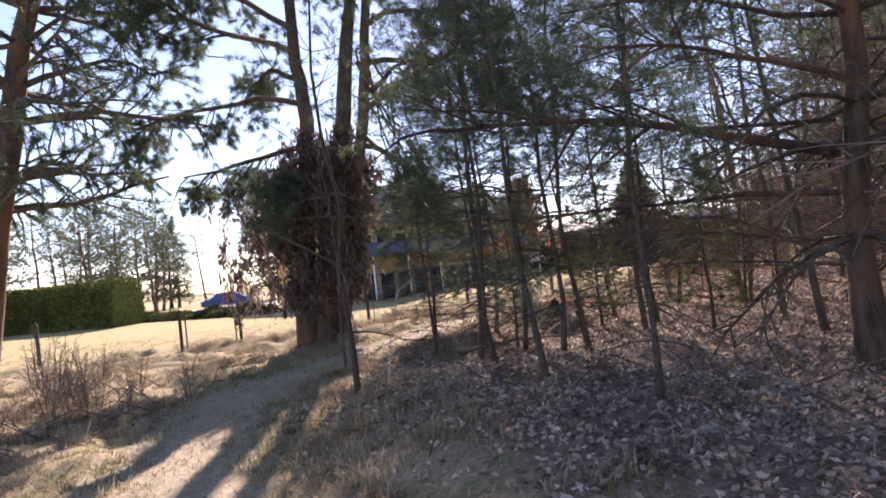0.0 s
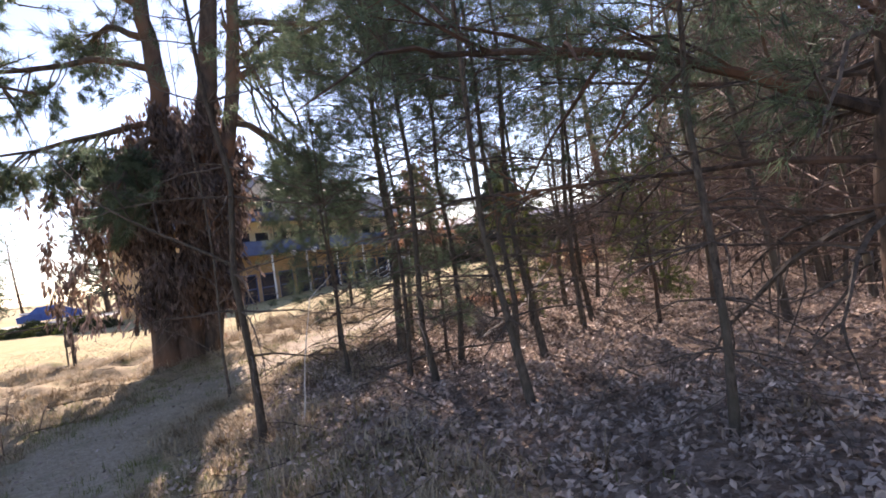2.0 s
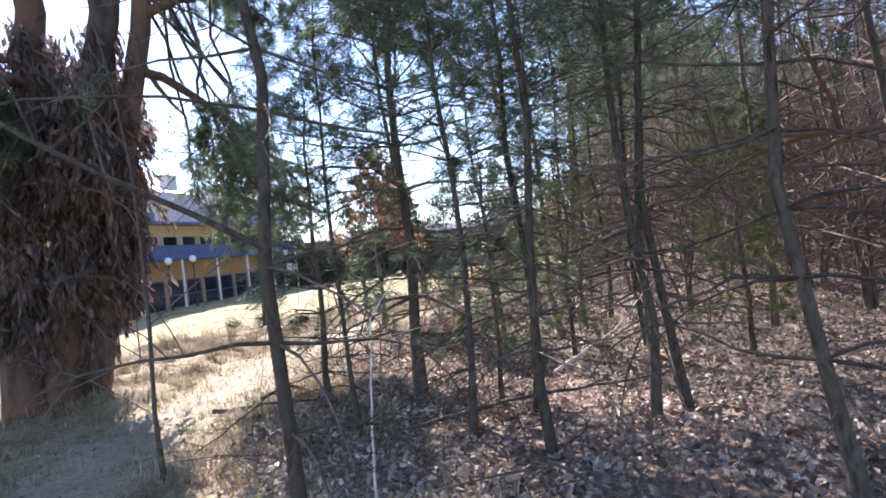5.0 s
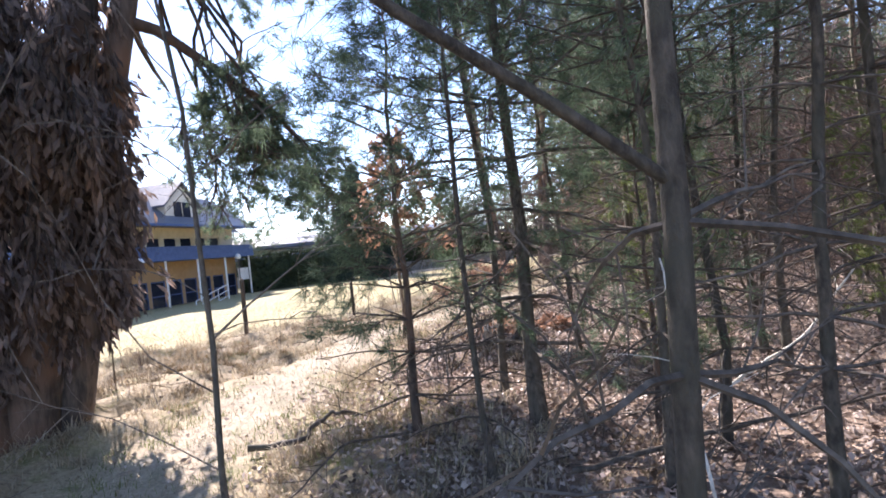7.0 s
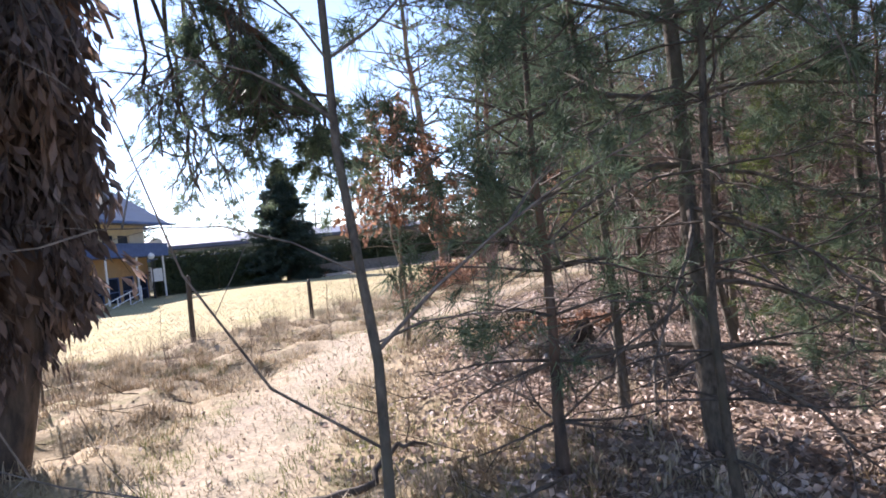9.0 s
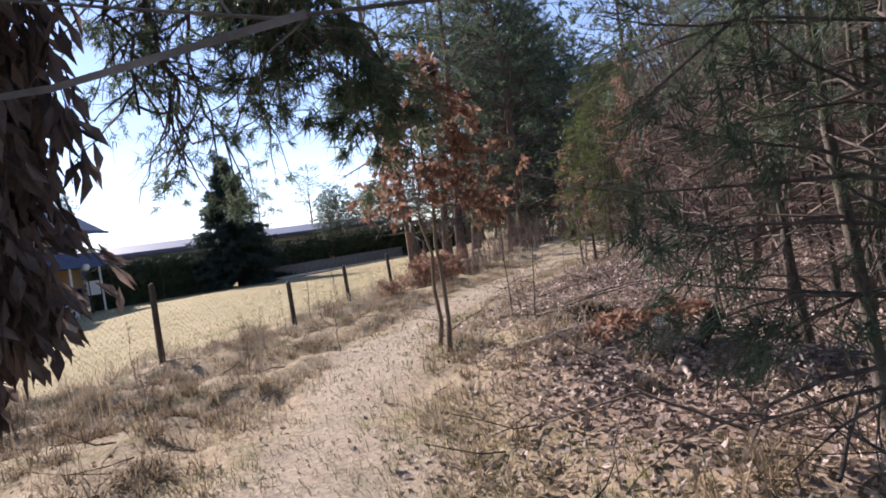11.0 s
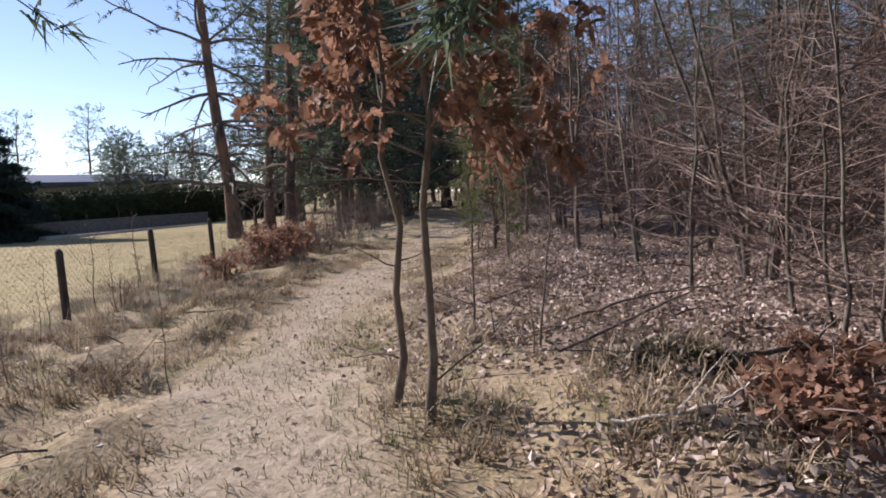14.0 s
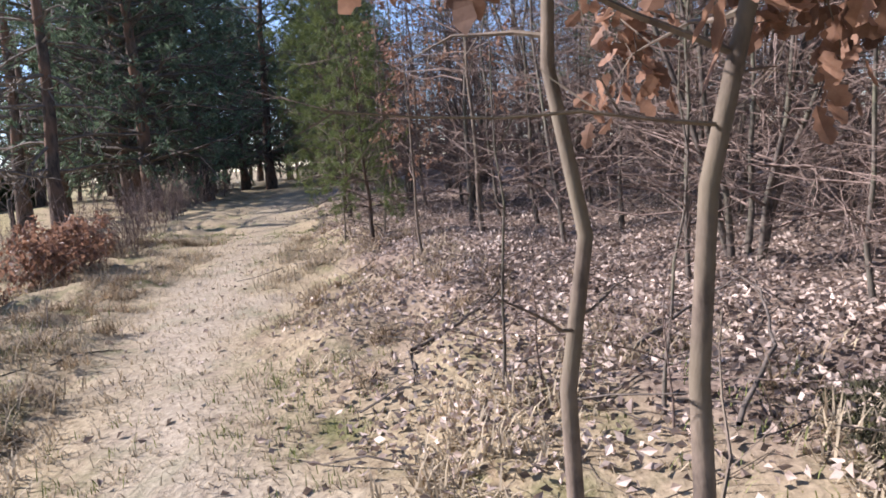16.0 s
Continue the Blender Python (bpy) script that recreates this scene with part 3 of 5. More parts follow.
            tube(vine, st, np.linspace(0.008, 0.003, 5), 3)
            m = int(42 * L)
            f = r.uniform(0, 1, m)
            q, d = along(st, f)
            leaves(drape, q + r.normal(0, 1, (m, 3)) * (0.085 - 0.06 * f)[:, None], d + r.normal(0, 0.3, (m, 3)), 0.17, 0.055, r, 0.12)
    for k in range(70):   # drooping sleeves on the low side limbs
        s = r.choice([-1, 1], p=[0.65, 0.35])
        p0 = np.array([(0.1 - r.uniform(0.7, 2.0)) if s < 0 else 1.2 + r.normal(0, 0.14), 0.1 + r.normal(0, 0.2), r.uniform(1.3, 4.2) if s < 0 else r.uniform(2.2, 4.3)])
        st = limb(r, p0, (r.normal(0, 0.2), r.normal(0, 0.2), -1), r.uniform(0.5, 1.0), 5, 0.5, 0.15)
        tube(vine, st, np.linspace(0.008, 0.003, 5), 3)
        q, d = along(st, r.uniform(0, 1, 30))
        leaves(drape, q + r.normal(0, 0.05, (30, 3)), d + r.normal(0, 0.3, (30, 3)), 0.19, 0.055, r, 0.12)
    mb = Mesh()
    q = limb(r, (1.65, 0.3, 4.7), (0.5, 2.4, -0.1), 2.8, 8, 0.1, 0.08)
    tube(mb, q, np.linspace(0.06, 0.02, 8), 6)
    part("limb", mb, BARK_PINE, e, smooth=True)
    for k in range(95):   # sleeves under the limb that reaches back
        f = r.uniform(0, 1)
        p0 = np.array([1.05 + 0.55 * f + r.normal(0, 0.13), 0.6 + 2.0 * f + r.normal(0, 0.13), r.uniform(3.2, 4.7)])
        st = limb(r, p0, (r.normal(0, 0.15), r.normal(0, 0.15), -1), r.uniform(0.5, 1.1), 5, 0.5, 0.15)
        tube(vine, st, np.linspace(0.008, 0.003, 5), 3)
        q, d = along(st, r.uniform(0, 1, 34))
        leaves(drape, q + r.normal(0, 0.06, (34, 3)), d + r.normal(0, 0.3, (34, 3)), 0.17, 0.055, r, 0.12)
    tagged(part("vine", vine, TWIG, e), kind="stuff")
    tagged(part("withered_foliage", drape, LEAF_DRY, e, "grey-brown withered leaves hanging in bunches"), kind="stuff")
    return put(e, x, y)


old_pine(-3.15, 13.7)

# leaning pine at the gate path
put(pine("large leaning forked pine with reddish upper bark", 14, 0.34, 3.6, 4.2, 11, whorls=14, per=5, lean=(3.0, 0.3), twigs=14, live=5, nw=0.008, nl=0.19, nc=16, dead=False, fork=(4.9, (-0.35, 0.1, 1), 7), droop=0.5), -9.9, 12.6)

# the tall pine whose dead limbs hang over the path
big = pine("tall pine with bare dead lower limbs", 11, 0.115, 2.3, 2.4, 12, whorls=17, per=5, lean=(-0.2, 0.2), twigs=9, live=4, nw=0.0035, nc=16, nl=0.13, droop=0.55)
put(big, 3.6, 5.25)
br = np.random.default_rng(5)
for p0, way, L, rb in (((-0.1, 0, 1.9), (-3.0, -0.25, 0.75), 3.4, 0.05), ((-0.1, 0.05, 1.55), (-2.2, 0.8, 0.2), 2.9, 0.032), ((0, -0.1, 2.5), (-2.2, -0.9, 0.5), 2.7, 0.03), ((0, 0, 1.2), (-2, 0.2, 0.1), 2.2, 0.02), ((0, 0.1, 0.9), (-1.2, 1.2, 0.15), 2.0, 0.018), ((0, 0.1, 2.2), (-1.6, 1.6, 0.35), 2.6, 0.026)):
    mb, tf = Mesh(), []
    q = limb(br, p0, way, L, 9, 0.05, 0.07)
    tube(mb, q, np.linspace(rb, rb * 0.3, 9), 6)
    for k in range(13):
        b2, d2 = along(q, [br.uniform(0.25, 1)])
        q2 = limb(br, b2[0], d2[0] + br.normal(0, 0.55, 3), L * br.uniform(0.15, 0.35), 5, 0.3, 0.2)
        tube(mb, q2, np.linspace(rb * 0.35, 0.003, 5), 4)
        sprays(br, mb, tf, q2, 0.006, 5, 0.45, 0.3, 2 if p0[2] > 1.8 else 0)
    part("limb", mb, BARK_PINE, big)
    if tf:
        c = Mesh()
        needles(c, np.concatenate([t[0] for t in tf]), np.concatenate([t[1] for t in tf]), 0.1, 12, 0.004, r=br)
        part("needles", c, NEEDLE, big)
put(pine("thin pine leaning beside a taller pine", 9, 0.075, 3.4, 1.5, 13, whorls=13, per=4, twigs=5, droop=0.5), 3.95, 5.3)

# thicket of young pines
green = pine("small bushy green pine with low boughs", 3.3, 0.034, 0.8, 0.95, 36, whorls=13, per=5, twigs=5, live=3, nc=14, nw=0.003, nl=0.13, droop=0.15)
put(green, -0.2, 10.5)
for x, y, s in ((1.05, 9.3, 0.75),):
    again(green, x, y, x * 5, s)
yp = "young pine with bare lower twigs and dark needles above"
YOUNG = [pine(yp, 6.2, 0.034, 2.3, 1.35, 20 + k, whorls=17, per=5, twigs=5, live=3, nc=9, nw=0.003, nl=0.135, droop=0.3, bark=BARK_YOUNG, group="young pines of the thicket") for k in range(5)]
spots = [(0.42, 8.75, 6.0, 0.9), (0.6, 7.96, 6.6, 1.0), (1.45, 7.9, 6.2, 1.05), (0.95, 6.2, 6.4, 1.0),
         (-0.2, 9.55, 4.4, 0.7), (1.55, 4.72, 4.6, 0.8), (3.1, 11.0, 6.6, 1.05), (1.08, 8.85, 6.6, 1.0),
         # (4.5, 11.7) and (3.7, 11.3) are added, placed for the shade they cast
         (1.82, 7.9, 6.8, 1.1), (3.1, 9.5, 6.8, 1.15), (3.45, 9.9, 6.4, 1.1), (4.5, 11.7, 6.6, 1.05), (3.7, 11.3, 6.2, 1.0),
         (0.85, 10.8, 6.2, 1.05), (2.5, 11.5, 5.6, 0.9)]
used = []
for k, (x, y, hh, s) in enumerate(spots):
    if k < 5:
        put(YOUNG[k], x, y, k * 1.3, s)
    else:
        again(YOUNG[k % 5], x, y, k * 2.1, s, 0.03 * math.sin(k * 3.7))
    used.append((x, y))
used += [(-1.12, 7.45), (3.55, 5.55), (3.95, 5.3)]
put(pine("slender forked pine with one long side limb", 6.5, 0.036, 2.5, 1.3, 32, whorls=13, per=4, twigs=5, live=3, nw=0.004, bark=BARK_YOUNG, lean=(-0.1, 0.1), fork=(1.6, (-0.85, 0.3, 0.42), 2.0), droop=0.35), -1.16, 7.36)
used.append((-1.17, 7.5))
put(bare("slim leafless sapling with long low side branches", 5.0, 0.02, 33, 0.2, 13, 1.5, twigs=4, third=2, lean=(-0.22, 0.18), bark=BARK_YOUNG, twig=TWIG, limbs=((0.12, 2.5, 1.7), (0.2, 2.75, 1.9), (0.3, 2.4, 1.2), (0.26, 5.8, 0.8))), -1.7, 9.93)
put(bare("thin bare sapling in the dry grass", 2.4, 0.014, 34, 0.2, 8, 0.5, twigs=2), -1.9, 16.2)
dp = pine("dark pine with dead grey boughs round its foot", 6.4, 0.06, 1.7, 1.9, 35, whorls=17, per=5, twigs=6, live=3, nc=8, nw=0.0028, nl=0.13, droop=0.45, bark=BARK_YOUNG)
put(dp, 0.58, 10.02, 0.5)
used.append((0.58, 10.02))

# young oaks that keep their russet leaves
oak_a = bare("young oak with russet withered leaves and a low side branch", 3.3, 0.029, 41, 0.42, 30, 1.35, twigs=6, leaf=4, lobes=True, bark=BARK_OAK, twig=BARK_OAK, rise=0.45, name="oak_sapling", lean=(0, 0.06), crook=0.022, leafsize=0.074, leaf_from=0.45, limbs=((0.09, -0.75, 1.1), (0.41, 2.0, 0.8), (0.42, -0.6, 0.9)), group="young oaks by the path")
put(oak_a, 2.02, 14.85)
oak_b = bare("crooked young oak with russet withered leaves", 3.0, 0.027, 42, 0.5, 14, 0.85, twigs=5, leaf=3, lobes=True, bark=BARK_OAK, twig=BARK_OAK, rise=0.55, name="oak_sapling", leafsize=0.074, leaf_from=0.58, crook=0.028, limbs=((0.3, 2.6, 0.35), (0.31, 5.6, 0.3), (0.12, 1.9, 0.4)), lean=(0.03, -0.08), group="young oaks by the path")
put(oak_b, 2.18, 15.16)
oak_bush = bare("low russet oak seedling bush in the grass", 0.75, 0.012, 43, 0.1, 8, 0.5, twigs=4, leaf=2, bark=BARK_OAK, twig=TWIG_RED, stems=6, name="oak_bush", category="bush", leafsize=0.075, group="russet oak bushes")
put(oak_bush, 8.2, 21.6, 0, 1.2)
for x, y, s in ((9.2, 22.2, 1.3), (7.0, 21.6, 0.8), (3.4, 13.0, 0.3), (10.4, 22.6, 1.2), (-2.6, 15.6, 0.5)):
    again(oak_bush, x, y, x * 3, s)
oak_c = bare("taller young oak with russet leaves at the wood edge", 4.4, 0.035, 44, 0.3, 15, 1.3, twigs=5, leaf=2, bark=BARK_OAK, twig=TWIG_RED, rise=0.5, name="oak_sapling", leafsize=0.08)
put(oak_c, 8.8, 15.6)
for x, y, s in ((11.6, 17.4, 1.0), (7.2, 16.2, 0.55), (13.5, 17.0, 1.2), (17, 19.5, 1.3)):
    again(oak_c, x, y, x, s)

# bushes and bare trees of the wood edge
hazel = bare("many-stemmed bare hazel with pale upright stems", 5.5, 0.03, 51, 0.08, 16, 2.3, twigs=8, third=8, rise=0.4, stems=6, bark=BARK_GREY, name="hazel_bush", category="bush", group="bare hazels")
put(hazel, 6.4, 13.1)
for x, y, s in ((9.4, 12.2, 1.1), (7.6, 9.6, 1.0), (11.5, 14.2, 1.15), (5.6, 11.2, 0.8), (14.5, 16, 1.2), (8.6, 6.4, 1.1), (12.5, 11, 1.2), (10.4, 9.0, 1.1), (13.8, 13.4, 1.2), (16.5, 14.5, 1.3), (17.5, 11, 1.3), (15.5, 17.8, 1.1), (8.4, 11.0, 0.9), (19.5, 17, 1.3), (10.8, 11.8, 1.1)):
    again(hazel, x, y, x * 2.7, s)
BARE = [bare("leafless young tree with fine brown twigs", 6.5, 0.034, 60 + k, 0.06, 40, 2.8, twigs=7, third=5, rise=0.4, bark=BARK_GREY, group="leafless trees of the wood") for k in range(4)]
first = [(3.95, 12.7, 0.5), (4.05, 12.0, 0.95), (5.9, 13.75, 0.62), (9.9, 17.2, 0.5)]
for k, (x, y, s) in enumerate(first):
    put(BARE[k], x, y, k, s)
for x, y, s in ((9.9, 14.8, 0.9), (11.0, 15.4, 0.9), (4.8, 12.9, 0.55), (3.6, 12.5, 0.4), (3.75, 15.3, 0.3), (10.1, 17.9, 0.45), (4.75, 12.65, 0.5), (3.3, 14.6, 0.28), (7.9, 13.2, 0.9)):
    again(BARE[int(x * 7) % 4], x, y, x * 5, s)
light = pine("light-green bushy young pine beside the path", 4.2, 0.05, 0.5, 1.1, 71, whorls=14, per=5, twigs=5, live=3, needle=NEEDLE_YEL, nw=0.005, droop=0.1, group="light young pines")
put(light, 12.4, 18.4)
for x, y, s in ((13.8, 18.9, 1.2), (15.6, 19.4, 1.3), (2.6, 10.2, 0.55), (3.9, 8.9, 0.6), (9.5, 17.3, 0.7)):
    again(light, x, y, x, s)
bush = bare("grey leafless scrub in dry weeds", 1.1, 0.01, 72, 0.1, 9, 0.6, twigs=4, stems=8, bark=TWIG_RED, twig=TWIG_RED, name="scrub_bush", category="bush", group="leafless scrub")
put(bush, 10.6, 22.0)
for x, y, s in ((11.6, 22.9, 1.1), (12.8, 23.3, 1.2), (13.9, 23.6, 1.3), (15.2, 24.6, 1.3), (12.0, 24.2, 1.2), (16.8, 25.0, 1.4), (14.5, 25.6, 1.4), (18.5, 25.8, 1.4), (11.2, 25.0, 1.1), (20, 26.5, 1.5), (-4.6, 8.4, 0.75), (-5.6, 8.8, 0.9), (-6.6, 8.2, 0.8), (-5.2, 10.0, 0.8), (-6.4, 10.4, 0.9), (-7.6, 9.6, 0.9), (-4.9, 11.4, 0.6), (-6.9, 12.0, 0.8), (-8.6, 11.2, 1.0), (-8.2, 7.4, 0.9), (-4.1, 9.6, 0.5), (-9.5, 9.2, 1.3), (-6.0, 7.2, 1.1), (-7.0, 10.8, 1.2), (-5.4, 9.2, 1.0), (-7.8, 8.6, 1.3), (-6.2, 9.4, 1.1), (-8.4, 12.4, 1.2), (22, 27.6, 1.8), (24, 28.4, 2.0), (26, 29.2, 2.2), (28, 29.8, 2.2), (30, 31, 2.4), (19, 27.4, 1.8), (33, 31.5, 2.4), (36, 33, 2.5), (0.5, 19.0, 0.5), (2.4, 20.1, 0.5), (-1.4, 17.6, 0.45), (4.6, 21.0, 0.5), (-0.3, 17.2, 0.4), (1.2, 17.9, 0.35)):
    again(bush, x, y, x * 4 + y, s)

# large trees at the far end of the path
far_pine = pine("large dark pine with a dense low crown", 15, 0.30, 0.9, 4.6, 91, whorls=20, per=6, twigs=7, live=4, nc=6, nw=0.026, nl=0.26, droop=0.3, dead=False, group="large pines at the path's end")
put(far_pine, 23.5, 29.5)
for x, y, s in ((27, 32.5, 1.05), (31, 36, 1.0), (36, 37, 1.1), (30, 30.5, 0.8)):
    again(far_pine, x, y, x, s)
tall = pine("tall pine with a long bare trunk and thin crown", 16, 0.24, 6.5, 3.6, 92, whorls=14, per=5, twigs=6, live=3, nc=6, nw=0.02, nl=0.22, dead=True, droop=0.3, lean=(-0.8, 0), group="tall pines")
put(tall, 15.5, 29.7)
for x, y, s in ((18.2, 29.4, 0.95), (24.8, 31.4, 1.0), (21.5, 33.5, 1.0), (28, 37, 1.1)):
    again(tall, x, y, x * 1.9, s)
# the wood behind
MID = [pine("tall wood pine with a bare trunk and high crown", 11, 0.13, 4.2, 2.0, 80 + k, whorls=15, per=5, twigs=3, live=2, nc=6, nw=0.013, nl=0.15, droop=0.4, group="pines of the wood") for k in range(3)]
put(MID[0], 15.2, 7.6)
put(MID[1], 12.2, 9.2)
put(MID[2], 9.8, 4.2)
sr = np.random.default_rng(99)
used += [(15.2, 7.6), (12.2, 9.2), (9.8, 4.2), (6.4, 13.1)]
count = 0
while count < 200:
    x, y = sr.uniform(3.5, 48), sr.uniform(-6, 34)
    t = -float(off_line(np.array([x]), np.array([y]), TRAIL)[0])
    if t < 3.2 + 0.02 * x or min(math.hypot(x - a, y - b) for a, b in used) < 0.9 + 0.03 * x:
        continue
    if x < 8 and 10.5 < y < 18:
        continue
    if sr.random() > (1.0 if x < 16 else 0.6):
        continue
    used.append((x, y))
    k = sr.random()
    if k < 0.10 and x > 14:
        again(MID[count % 3], x, y, sr.uniform(0, 6.28), sr.uniform(0.8, 1.3))
    elif k < 0.12:
        again(YOUNG[count % 5], x, y, sr.uniform(0, 6.28), sr.uniform(0.8, 1.3))
    else:
        again(BARE[count % 4], x, y, sr.uniform(0, 6.28), sr.uniform(0.75, 1.5))
    count += 1
for k in range(60):   # far rows close the view
    x, y = sr.uniform(48, 85), sr.uniform(-25, 34)
    again(MID[k % 3] if k % 2 else BARE[k % 4], x, y, k, sr.uniform(1.3, 1.9))
for k in range(40):   # the wood beyond the path's end
    x = sr.uniform(33, 75)
    y = 0.42 * x + 14 + sr.uniform(-12, 22)
    again((far_pine, BARE[k % 4], MID[k % 3], tall)[k % 4], x, y, k, sr.uniform(0.8, 1.3))
for k in range(26):   # behind the walker
    x, y = sr.uniform(-26, 22), sr.uniform(-26, -7)
    if abs(x - 1.3) > 2:
        again(MID[k % 3] if k % 2 else BARE[k % 4], x, y, k, sr.uniform(1.0, 1.4))

for x, y, s in ((48, 36.5, 0.9), (55, 31, 0.95), (44, 26, 0.8), (62, 38, 1.0), (38, 24.5, 0.7), (52, 27.5, 0.9), (70, 38, 1.0), (41, 33.5, 0.8)):
    again(far_pine, x, y, x, s)
fr = np.random.default_rng(17)
for k in range(34):   # the row of pines beyond the clipped hedge
    a = radians(fr.uniform(-52, -9))
    d = fr.uniform(62, 95)
    again(tall if k % 3 else far_pine, d * math.sin(a), d * math.cos(a), k, fr.uniform(0.6, 0.95))
for x, y, s in ((40, 88, 0.8), (46, 84, 0.85), (38, 66, 0.5), (43, 64, 0.55), (48, 63, 0.55), (53, 60, 0.6), (31, 57.5, 0.42), (34, 56.2, 0.46), (37, 54.8, 0.44), (33, 59, 0.5), (22, 96, 0.45), (12, 100, 0.4), (58, 57, 0.7), (64, 52, 0.8), (70, 46, 0.9), (34, 53, 0.42), (37, 51.5, 0.5), (40, 49.5, 0.5), (31.5, 54, 0.4), (43, 49, 0.55), (46, 46, 0.6), (52, 50, 0.6), (46, 50, 0.6), (60, 44, 0.9), (45, 44, 0.8), (40, 41, 0.8), (9.5, 62, 0.55)):
    again(far_pine if int(x) % 2 else tall, x, y, x, s)


def spruce(x, y, h):
    r = np.random.default_rng(23)
    e = thing("blue_spruce", "dense conical blue spruce standing on the lawn", "tree")
    trunk, wood, tufts = Mesh(), Mesh(), []
    tube(trunk, [(0, 0, -0.2), (0, 0, h * 0.5), (0, 0, h)], [0.2, 0.12, 0.02], 8)
    for k in range(480):
        t = r.uniform(0.0, 1) ** 1.15
        z = 0.35 + t * (h - 0.45)
        L = (1 - t) ** 0.95 * 0.42 * h * r.uniform(0.7, 1.1) + 0.06
        a = r.uniform(0, 6.28)
        p = limb(r, (0, 0, z), (math.cos(a), math.sin(a), 0.05 + 0.5 * t), L, 6, 0.35, 0.05)
        tube(wood, p, np.linspace(0.02, 0.006, 6), 3)
        q, d = along(p, r.uniform(0.2, 1, int(8 + 14 * L)))
        q = q + r.normal(0, 0.09, q.shape) * np.array([1, 1, 0.5])
        tufts.append((q, d + np.array([0, 0, -0.25])))
    finish(e, trunk, wood, tufts, BARK_GREY, TWIG, NEEDLE_BLUE, 0.26, 9, 0.022, r)
    return put(e, x, y)


spruce(16.1, 47.5, 8.5)


def hedge(name, label, pts, h, w, material, seed, size=0.22, density=52):
    """A clipped hedge along pts: a core and a skin of small sprays."""
    r = np.random.default_rng(seed)
    e = thing(name, label, "hedge")
    core, skin = Mesh(), Mesh()
    for (ax, ay), (bx, by) in zip(pts[:-1], pts[1:]):
        L = math.hypot(bx - ax, by - ay)
        ux, uy = (bx - ax) / L, (by - ay) / L
        nx_, ny_ = -uy, ux
        q = w / 2 - 0.12
        prof = [(-q, -0.1), (-q, h * 0.75), (-q * 0.7, h - 0.15), (q * 0.7, h - 0.15), (q, h * 0.75), (q, -0.1)]
        v = []
        for f in np.linspace(0.06, L - 0.06, 5):
            x, y = ax + ux * f, ay + uy * f
            z0 = hz(x, y)
            v += [(x + nx_ * a, y + ny_ * a, z0 + b) for a, b in prof]
        fa = [(i * 6 + j, i * 6 + j + 1, i * 6 + 6 + j + 1, i * 6 + 6 + j) for i in range(4) for j in range(5)]
        core.add(v, fa)
        core.f.append(np.array([[0, 1, 2, 3, 4, 5], [29, 28, 27, 26, 25, 24]]) + core.n - 30)
        n = int(L * (2 * h + w) * density)
        f = r.uniform(0, L, n)
        s = r.uniform(0, 2 * h + w, n)
        side = np.where(s < h, -w / 2, np.where(s > h + w, w / 2, s - h - w / 2))
        up = np.where(s < h, s, np.where(s > h + w, s - h - w, h))
        edge = step(up / h, 0.8, 1.0)
        side = side * (1 - 0.18 * edge)
        x, y = ax + ux * f + nx_ * side, ay + uy * f + ny_ * side
        at = np.stack([x, y, height(x, y) + up + 0.08 * vnoise(f, s, 0.8, seed)], 1) + r.normal(0, 0.05, (n, 3))
        out = np.stack([nx_ * np.sign(side), ny_ * np.sign(side), 0.5 + edge], 1)
        needles(skin, at, unit(out), size, 4, size * 0.13, r=r)
    part("core", core, material, e)
    part("foliage", skin, material, e)
    return e


hedge("hedge", "dark clipped yew hedge at the edge of the lawn", [(7.7, 48.9), (11.5, 48.8), (15.4, 48.6)], 2.45, 1.4, HEDGE_DARK, 1)
hedge("hedge", "long dark clipped hedge behind a low wall", [(17.2, 49.0), (24, 48.4), (31, 47.6), (38, 46.8)], 2.4, 1.3, HEDGE_DARK, 2, density=36)
hedge("hedge", "tall rounded clipped thuja hedge, golden-green with sunlight put into its colour", [(-40, 49.5), (-34, 47.2), (-27.5, 44), (-21.5, 41.3)], 3.1, 2.4, HEDGE_LIT, 3, 0.26, 40)


def mound(name, label, x, y, a, b, h, material, seed):
    r = np.random.default_rng(seed)
    e = thing(name, label, "shrub", "low shrubs of the flower bed")
    wood, skin = Mesh(), Mesh()
    n = int(900 * a * b)
    ang, rr = r.uniform(0, 6.28, n), np.sqrt(r.uniform(0, 1, n))
    px, py = a * rr * np.cos(ang), b * rr * np.sin(ang)
    pz = h * np.sqrt(np.maximum(0, 1 - rr ** 2)) * r.uniform(0.35, 1, n) * (0.8 + 0.3 * vnoise(px, py, 0.5, seed))
    at = np.stack([px, py, pz], 1)
    needles(skin, at, unit(at + (0, 0, 0.3)), 0.17, 5, 0.02, r=r)
    for k in range(14):
        q = at[k * 7]
        tube(wood, [(0, 0, -0.05), q * 0.5, q], [0.02, 0.012, 0.005], 4)
    part("stems", wood, TWIG, e)
    part("foliage", skin, material, e)
    return put(e, x, y)


for k in range(11):
    f = k / 10
    mound("low_shrub", "low spreading juniper in a bed on the lawn", -21.3 + 10.6 * f, 43.8 - 8.2 * f, 1.15, 0.8, 0.55 + 0.25 * (k % 3 == 0), HEDGE_LIT if k % 2 else HEDGE_DARK, 200 + k)


